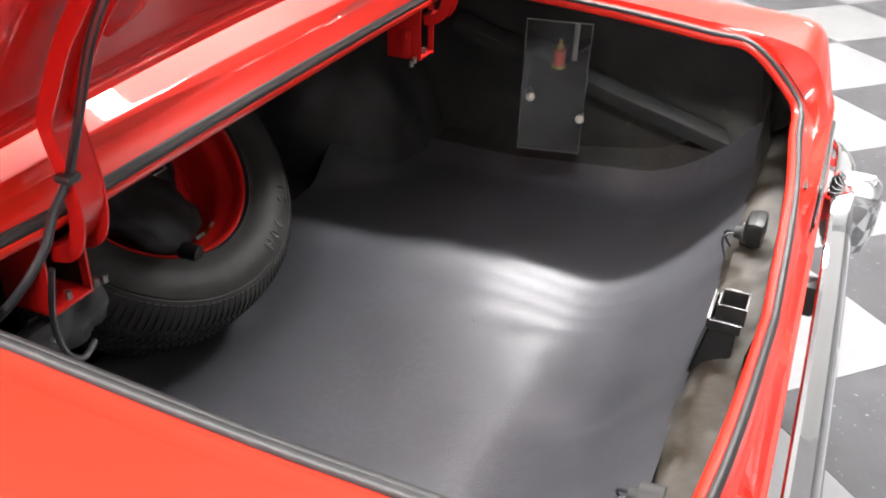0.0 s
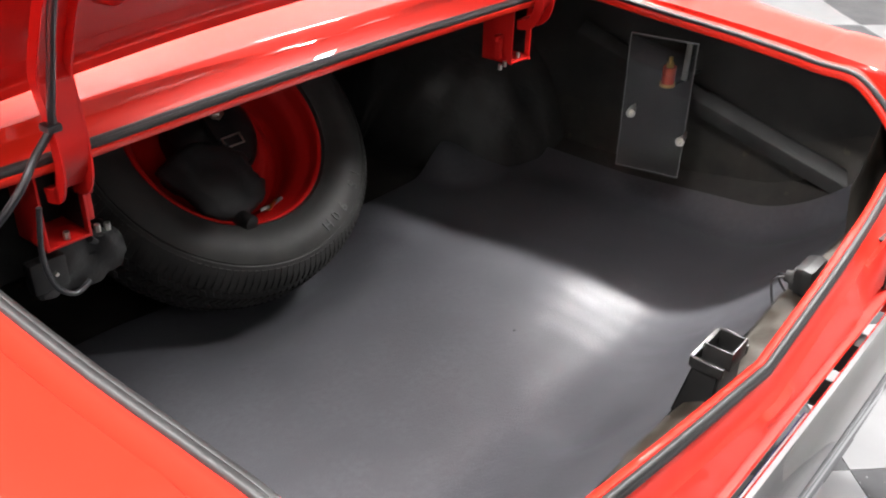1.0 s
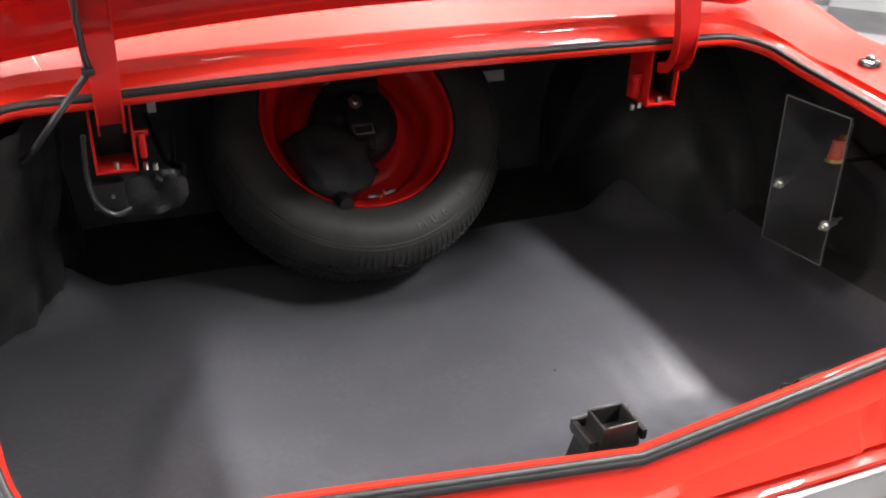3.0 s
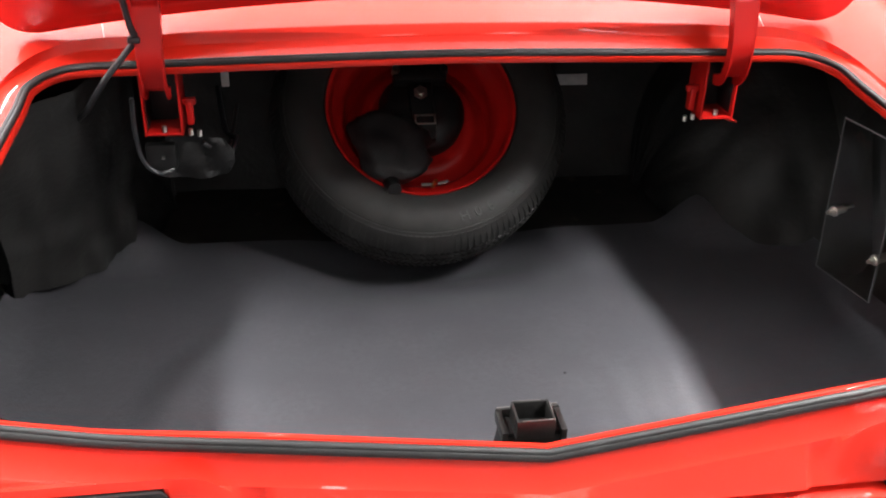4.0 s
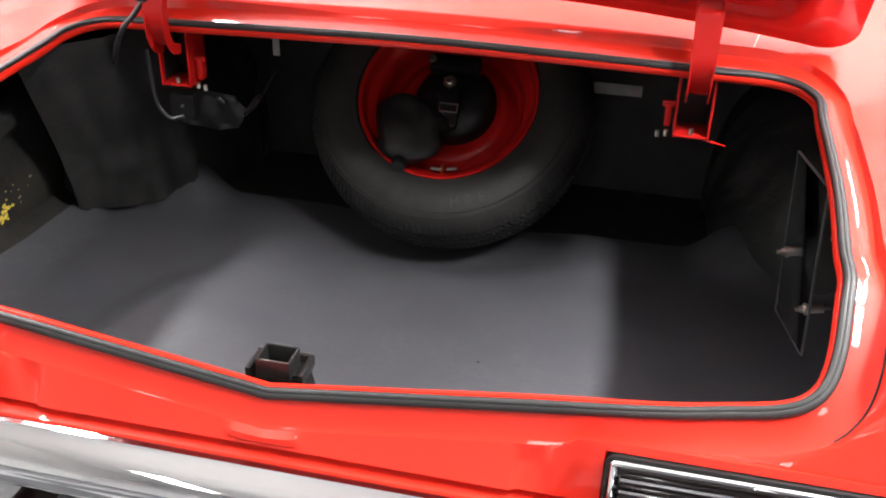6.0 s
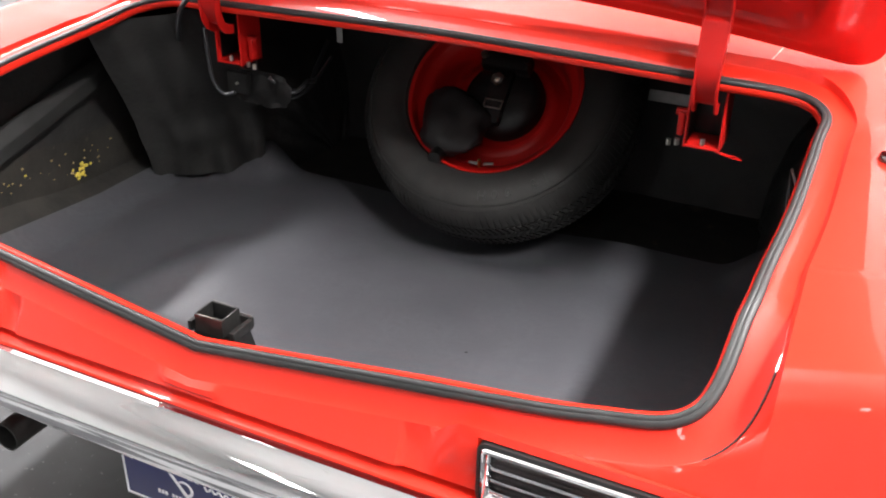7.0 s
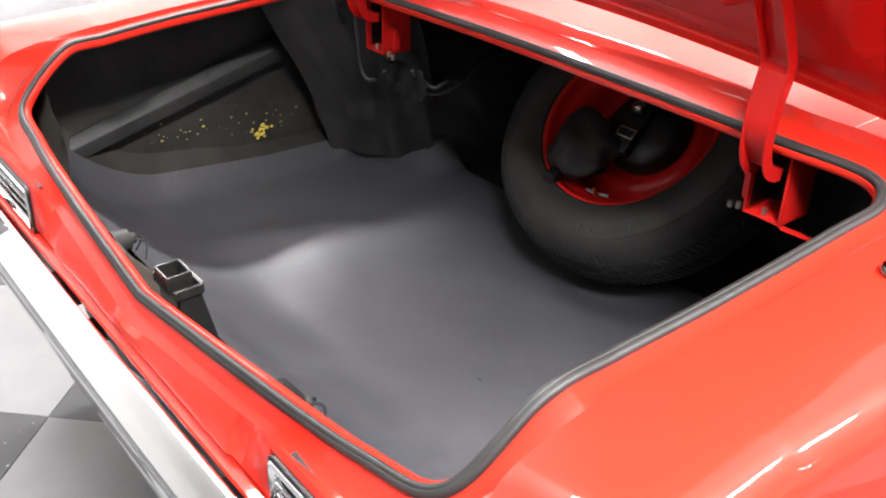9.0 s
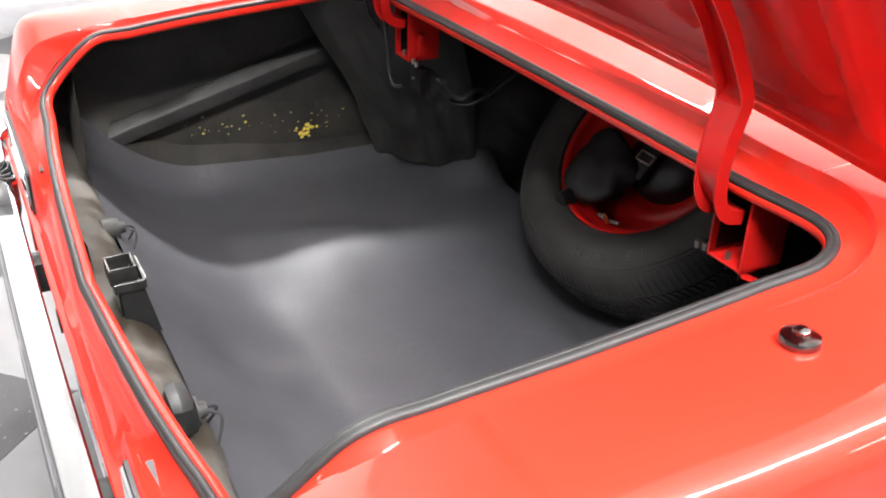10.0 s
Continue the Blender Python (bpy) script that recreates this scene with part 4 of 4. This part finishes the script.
def build_plate():
    p = tagged(new("licence_plate"), "navy blue dealer plate with white lettering", "licence plate")
    bm = bmesh.new()
    box(bm, 0, -0.809, 0.511, 0.305, 0.003, 0.152, 0.001)
    part("plate", bm, PLATE, p)
    bm = bmesh.new()
    for z in (0.586, 0.436):
        box(bm, 0, -0.811, z, 0.305, 0.004, 0.0016)
    for x in (-0.151, 0.151):
        box(bm, x, -0.811, 0.511, 0.0016, 0.004, 0.152)
    part("border", bm, WHITE, p)
    # a white swoosh, a looping stroke and the lines of lettering as plain bars
    def ribbon(name, pts):
        verts = []
        for k, (x, z, w) in enumerate(pts):
            x2, z2, _ = pts[min(k + 1, len(pts) - 1)]
            x1, z1, _ = pts[max(k - 1, 0)]
            d = Vector((x2 - x1, z2 - z1)).normalized()
            for side in (-1, 1):
                verts.append((x - d.y * w * side, -0.8116, z + d.x * w * side))
        verts += [(x, -0.8104, z) for x, y, z in verts]
        n = len(pts)
        faces = [(2 * k, 2 * k + 1, 2 * k + 3, 2 * k + 2) for k in range(n - 1)]
        faces += [(2 * k + e, 2 * k + 2 + e, 2 * n + 2 * k + 2 + e, 2 * n + 2 * k + e) for k in range(n - 1) for e in (0, 1)]
        link(name, verts, faces, WHITE, p, smooth=False)

    stroke = []
    for k in range(30):
        u = k / 29
        stroke.append((lerp(-0.122, -0.034, u) + 0.004 * math.sin(u * 3), 0.584 - 0.112 * u ** 0.9, 0.0008 + 0.0022 * u))
    for k in range(1, 18):
        th = radians(-75 + 235 * k / 17)
        stroke.append((-0.036 + 0.014 * math.cos(th), 0.485 + 0.013 * math.sin(th), 0.0030 - 0.0020 * k / 17))
    ribbon("swoosh", stroke)
    ribbon("script_stroke", [(0.000 + 0.135 * k / 70 + 0.0035 * math.sin(k * 0.9 + 1.2), 0.511 + 0.012 * math.sin(k * 0.9), 0.0016) for k in range(71)])
    random.seed(5)
    for x, z, w, h, count in ((0.092, 0.482, 0.085, 0.014, 8), (-0.010, 0.4625, 0.160, 0.0066, 24), (0.030, 0.4490, 0.120, 0.0052, 22)):
        for k in range(count):
            if count > 10 and k % 7 == 3:
                continue
            bm = bmesh.new()
            box(bm, x - w / 2 + w * (k + 0.5) / count, -0.8112, z, w / count * 0.62, 0.0012, h * random.uniform(0.8, 1.0), 0.0)
            part("letter_bar", bm, WHITE, p)


build_plate()

loom = tube("wiring_loom", [(-0.545, -0.34, 1.53), (-0.543, -0.235, 1.36), (-0.541, -0.140, 1.225), (-0.539, -0.096, 1.123), (-0.536, -0.071, 1.066), (-0.534, -0.058, 1.039),
                            (-0.559, -0.054, 1.007), (-0.584, -0.059, 0.979), (-0.611, -0.045, 0.941), (-0.64, -0.015, 0.90), (-0.70, 0.05, 0.84)], 0.0054, WIRE, car, "black sleeved wire loom tied to the hinge arm")
tube("wire", [(-0.556, -0.03, 0.93), (-0.560, -0.02, 0.86), (-0.552, -0.02, 0.81), (-0.528, -0.02, 0.785), (-0.50, -0.015, 0.79)], 0.004, WIRE, car)


def build_small():
    random.seed(7)
    # foam residue on the quarter floor and side wall
    for k in range(60):
        main = k < 20
        if main:
            y, z, r = random.gauss(-0.095, 0.016), random.gauss(0.548, 0.011), random.uniform(0.003, 0.007)
        else:
            y, z, r = random.uniform(-0.42, 0.02), random.uniform(0.545, 0.60), random.uniform(0.0012, 0.0035)
            z += 0.22 * max(-0.1 - y, 0) * 0.6
        bm = bmesh.new()
        bmesh.ops.create_icosphere(bm, subdivisions=2, radius=1.0)
        for v in bm.verts:
            v.co *= 1 + 0.5 * noise.noise(v.co * 1.7 + Vector((k, 0, 0)))
            v.co = Vector((v.co.x * r * 0.35 - 0.9185, v.co.y * r + y, v.co.z * r * 0.8 + z))
        part("residue", bm, YELLOW if main or k % 9 == 0 else RUSTSPOT, residue)
    # black closing flap below the hinge, with its clip
    bm = bmesh.new()
    bmesh.ops.create_grid(bm, x_segments=14, y_segments=8, size=1.0)
    for v in bm.verts:
        u, q = v.co.x, v.co.y
        r = 1 - 0.25 * max(abs(u) + abs(q) - 1.25, 0)
        v.co = Vector((-0.478 + 0.078 * u * r, 0.055 + 0.010 * noise.noise((u * 2, q * 2, 0.0)) + 0.004 * noise.noise((u * 6, q * 6, 4.0)), 0.783 + 0.040 * q * r))
    bmesh.ops.solidify(bm, geom=bm.faces[:], thickness=0.003)
    part("flap", bm, BLACKPL, flap)
    bm = bmesh.new()
    box(bm, -0.53, 0.044, 0.792, 0.055, 0.022, 0.050, 0.006)
    part("clip_block", bm, BLACKPL, flap)
    bm = bmesh.new()
    cyl(bm, (-0.525, 0.030, 0.795), (-0.525, 0.024, 0.795), 0.003, seg=10)
    part("screw", bm, STEEL, flap)
    tube("cable", [(-0.455, 0.052, 0.812), (-0.425, 0.070, 0.786), (-0.408, 0.088, 0.777), (-0.398, 0.120, 0.792), (-0.412, 0.165, 0.778), (-0.425, 0.190, 0.788), (-0.44, 0.280, 0.840)], 0.0052, WIRE, flap)
    tube("cable", [(-0.500, 0.062, 0.800), (-0.470, 0.080, 0.760), (-0.440, 0.110, 0.748), (-0.415, 0.150, 0.765), (-0.400, 0.230, 0.820)], 0.0040, WIRE, flap)
    # tag hanging from the front edge and a grey sticker on the bulkhead
    bm = bmesh.new()
    box(bm, -0.426, 0.311, 0.855, 0.016, 0.0015, 0.050, 0.0005)
    part("tag", bm, TAG, tag)
    bm = bmesh.new()
    box(bm, 0, 0, 0, 0.115, 0.002, 0.026, 0.0008, Matrix.Translation((0.355, 0.500, 0.762)) @ Euler((radians(-20), 0, 0)).to_matrix().to_4x4())
    part("sticker_sheet", bm, TAG, sticker)
    # rubber bulb sockets in the tail panel
    for x, y, z in ((-0.337, -0.679, 0.657), (0.319, -0.700, 0.700)):
        e = new("bulb_socket")
        e.parent = car
        bm = bmesh.new()
        cyl(bm, (x, y - 0.03, z), (x, y, z), 0.022, 0.020, 24)
        part("boot", bm, TYRE, e, "black rubber bulb boot")
        bm = bmesh.new()
        cyl(bm, (x, y, z), (x, y + 0.012, z), 0.012, 0.010, 16)
        part("plug", bm, TYRE, e)
        if x > 0:
            bm = bmesh.new()
            box(bm, x + 0.004, y - 0.022, z + 0.012, 0.070, 0.034, 0.052, 0.016)
            for v in bm.verts:
                v.co += Vector((0.004 * noise.noise(v.co * 40), 0.004 * noise.noise(v.co * 40 + Vector((3, 0, 0))), 0.004 * noise.noise(v.co * 40 + Vector((7, 0, 0)))))
            part("cover", bm, BLACKPL, e)
        for d in (-0.012, 0.012):
            tube("lead", [(x + d * 0.3, y + 0.010, z), (x + d, y + 0.028, z - 0.012), (x + d * 2.5, y + 0.012, z - 0.05), (x + d * 6, y - 0.02, z - 0.09)], 0.0022, WIRE, e)
    # tie round the loom and the arm
    bm = bmesh.new()
    box(bm, -0.534, -0.058, 1.040, 0.020, 0.022, 0.010, 0.003)
    part("cable_tie", bm, WIRE, car)
    # exhaust tip and hanger below the bumper
    for x in (-0.418, 0.418):
        ex = new("exhaust")
        ex.parent = car
        v, f = lathe([(0.024, 0.30), (0.026, 0.28), (0.026, -0.02), (0.0265, -0.03), (0.024, -0.03), (0.0235, -0.02), (0.0235, 0.25), (0.001, 0.25)], 32)
        link("tailpipe", [(x + p[0], -0.78 + p[2], 0.440 + p[1]) for p in v], f, BLACK, ex, sharp=40)
        bm = bmesh.new()
        box(bm, x, -0.70, 0.50, 0.03, 0.012, 0.10, 0.003)
        part("hanger", bm, BLACK, ex)
    # bumper irons
    for x in (-0.33, 0.33):
        bm = bmesh.new()
        box(bm, x, -0.795, 0.60, 0.045, 0.10, 0.06, 0.006)
        part("bumper_iron", bm, BLACK, car)
    # lint on the mat
    bm = bmesh.new()
    bmesh.ops.create_icosphere(bm, subdivisions=1, radius=0.003, matrix=Matrix.Translation((0.182, -0.262, 0.4655)) @ Matrix.Diagonal((1.3, 1, 0.4, 1)))
    part("crumb", bm, BLACK, crumb)
    # panel seams from the opening to the lid's corners
    for side in (-1, 1):
        pts = []
        for k in range(6):
            u = k / 5
            x, y = side * lerp(0.600, 0.625, u), lerp(0.042, 0.16, u)
            pts.append((x, y, deck_z(x, y) + 0.0001))
        tube("panel_seam", pts, 0.0009, SEAM, car)


RUSTSPOT = material("dull_ochre_specks", (0.30, 0.22, 0.10), 0.8, 0.0, 0.3, 100.0)
TAG = material("grey_white_paper", (0.42, 0.42, 0.41), 0.6, 0.0, 0.1, 60.0)
SEAM = material("pale_seam_sealer", (0.62, 0.35, 0.30), 0.5, 0.0, 0.1, 60.0)
residue = new("foam_residue")
residue.parent = car
flap = tagged(new("access_flap"), "black plastic flap and clip below the hinge")
flap.parent = car
tag = tagged(new("paper_tag"), "small pale paper tag hanging inside the trunk", "tag")
sticker = tagged(new("sticker"), "plain grey sticker on the front bulkhead", "sticker")
crumb = tagged(new("lint_crumb"), "tiny dark crumb lying on the mat", "crumb")
build_small()

# ---------------------------------------------------------------- floor tiles
def build_tiles():
    def tile_mesh(mat):
        bm = bmesh.new()
        box(bm, 0, 0, -0.003, TILE - 0.002, TILE - 0.002, 0.006, 0.0008)
        me = bpy.data.meshes.new("tile")
        bm.to_mesh(me)
        bm.free()
        me.materials.append(mat)
        return me
    light, dark = tile_mesh(TILE_L), tile_mesh(TILE_D)
    c = math.sqrt(0.5)
    near, far = [], []
    for i in range(-22, 23):
        for j in range(-22, 23):
            a, b = (i + 0.5) * TILE, (j + 0.5) * TILE
            x, y = TILE_X + c * (a - b), TILE_Y + c * (a + b)
            if -4.6 < x < 8.8 and -7.8 < y < 9.3:
                (near if x * x + (y + 0.5) ** 2 < 22 else far).append((x, y, (i + j) % 2))
    for x, y, odd in near:
        ob = new("tile", light if odd else dark)
        ob.location, ob.rotation_euler = (x, y, 0.0), (0, 0, radians(45))
        ob.parent = floor
    for odd, mat in ((1, TILE_L), (0, TILE_D)):
        verts, faces = [], []
        h = (TILE - 0.002) * c
        for x, y, o in far:
            if o == odd:
                k = len(verts)
                verts += [(x + h, y, 0), (x, y + h, 0), (x - h, y, 0), (x, y - h, 0)]
                faces.append((k, k + 1, k + 2, k + 3))
        tagged(link("far_tiles", verts, faces, mat, floor, smooth=False), kind="stuff")


build_tiles()
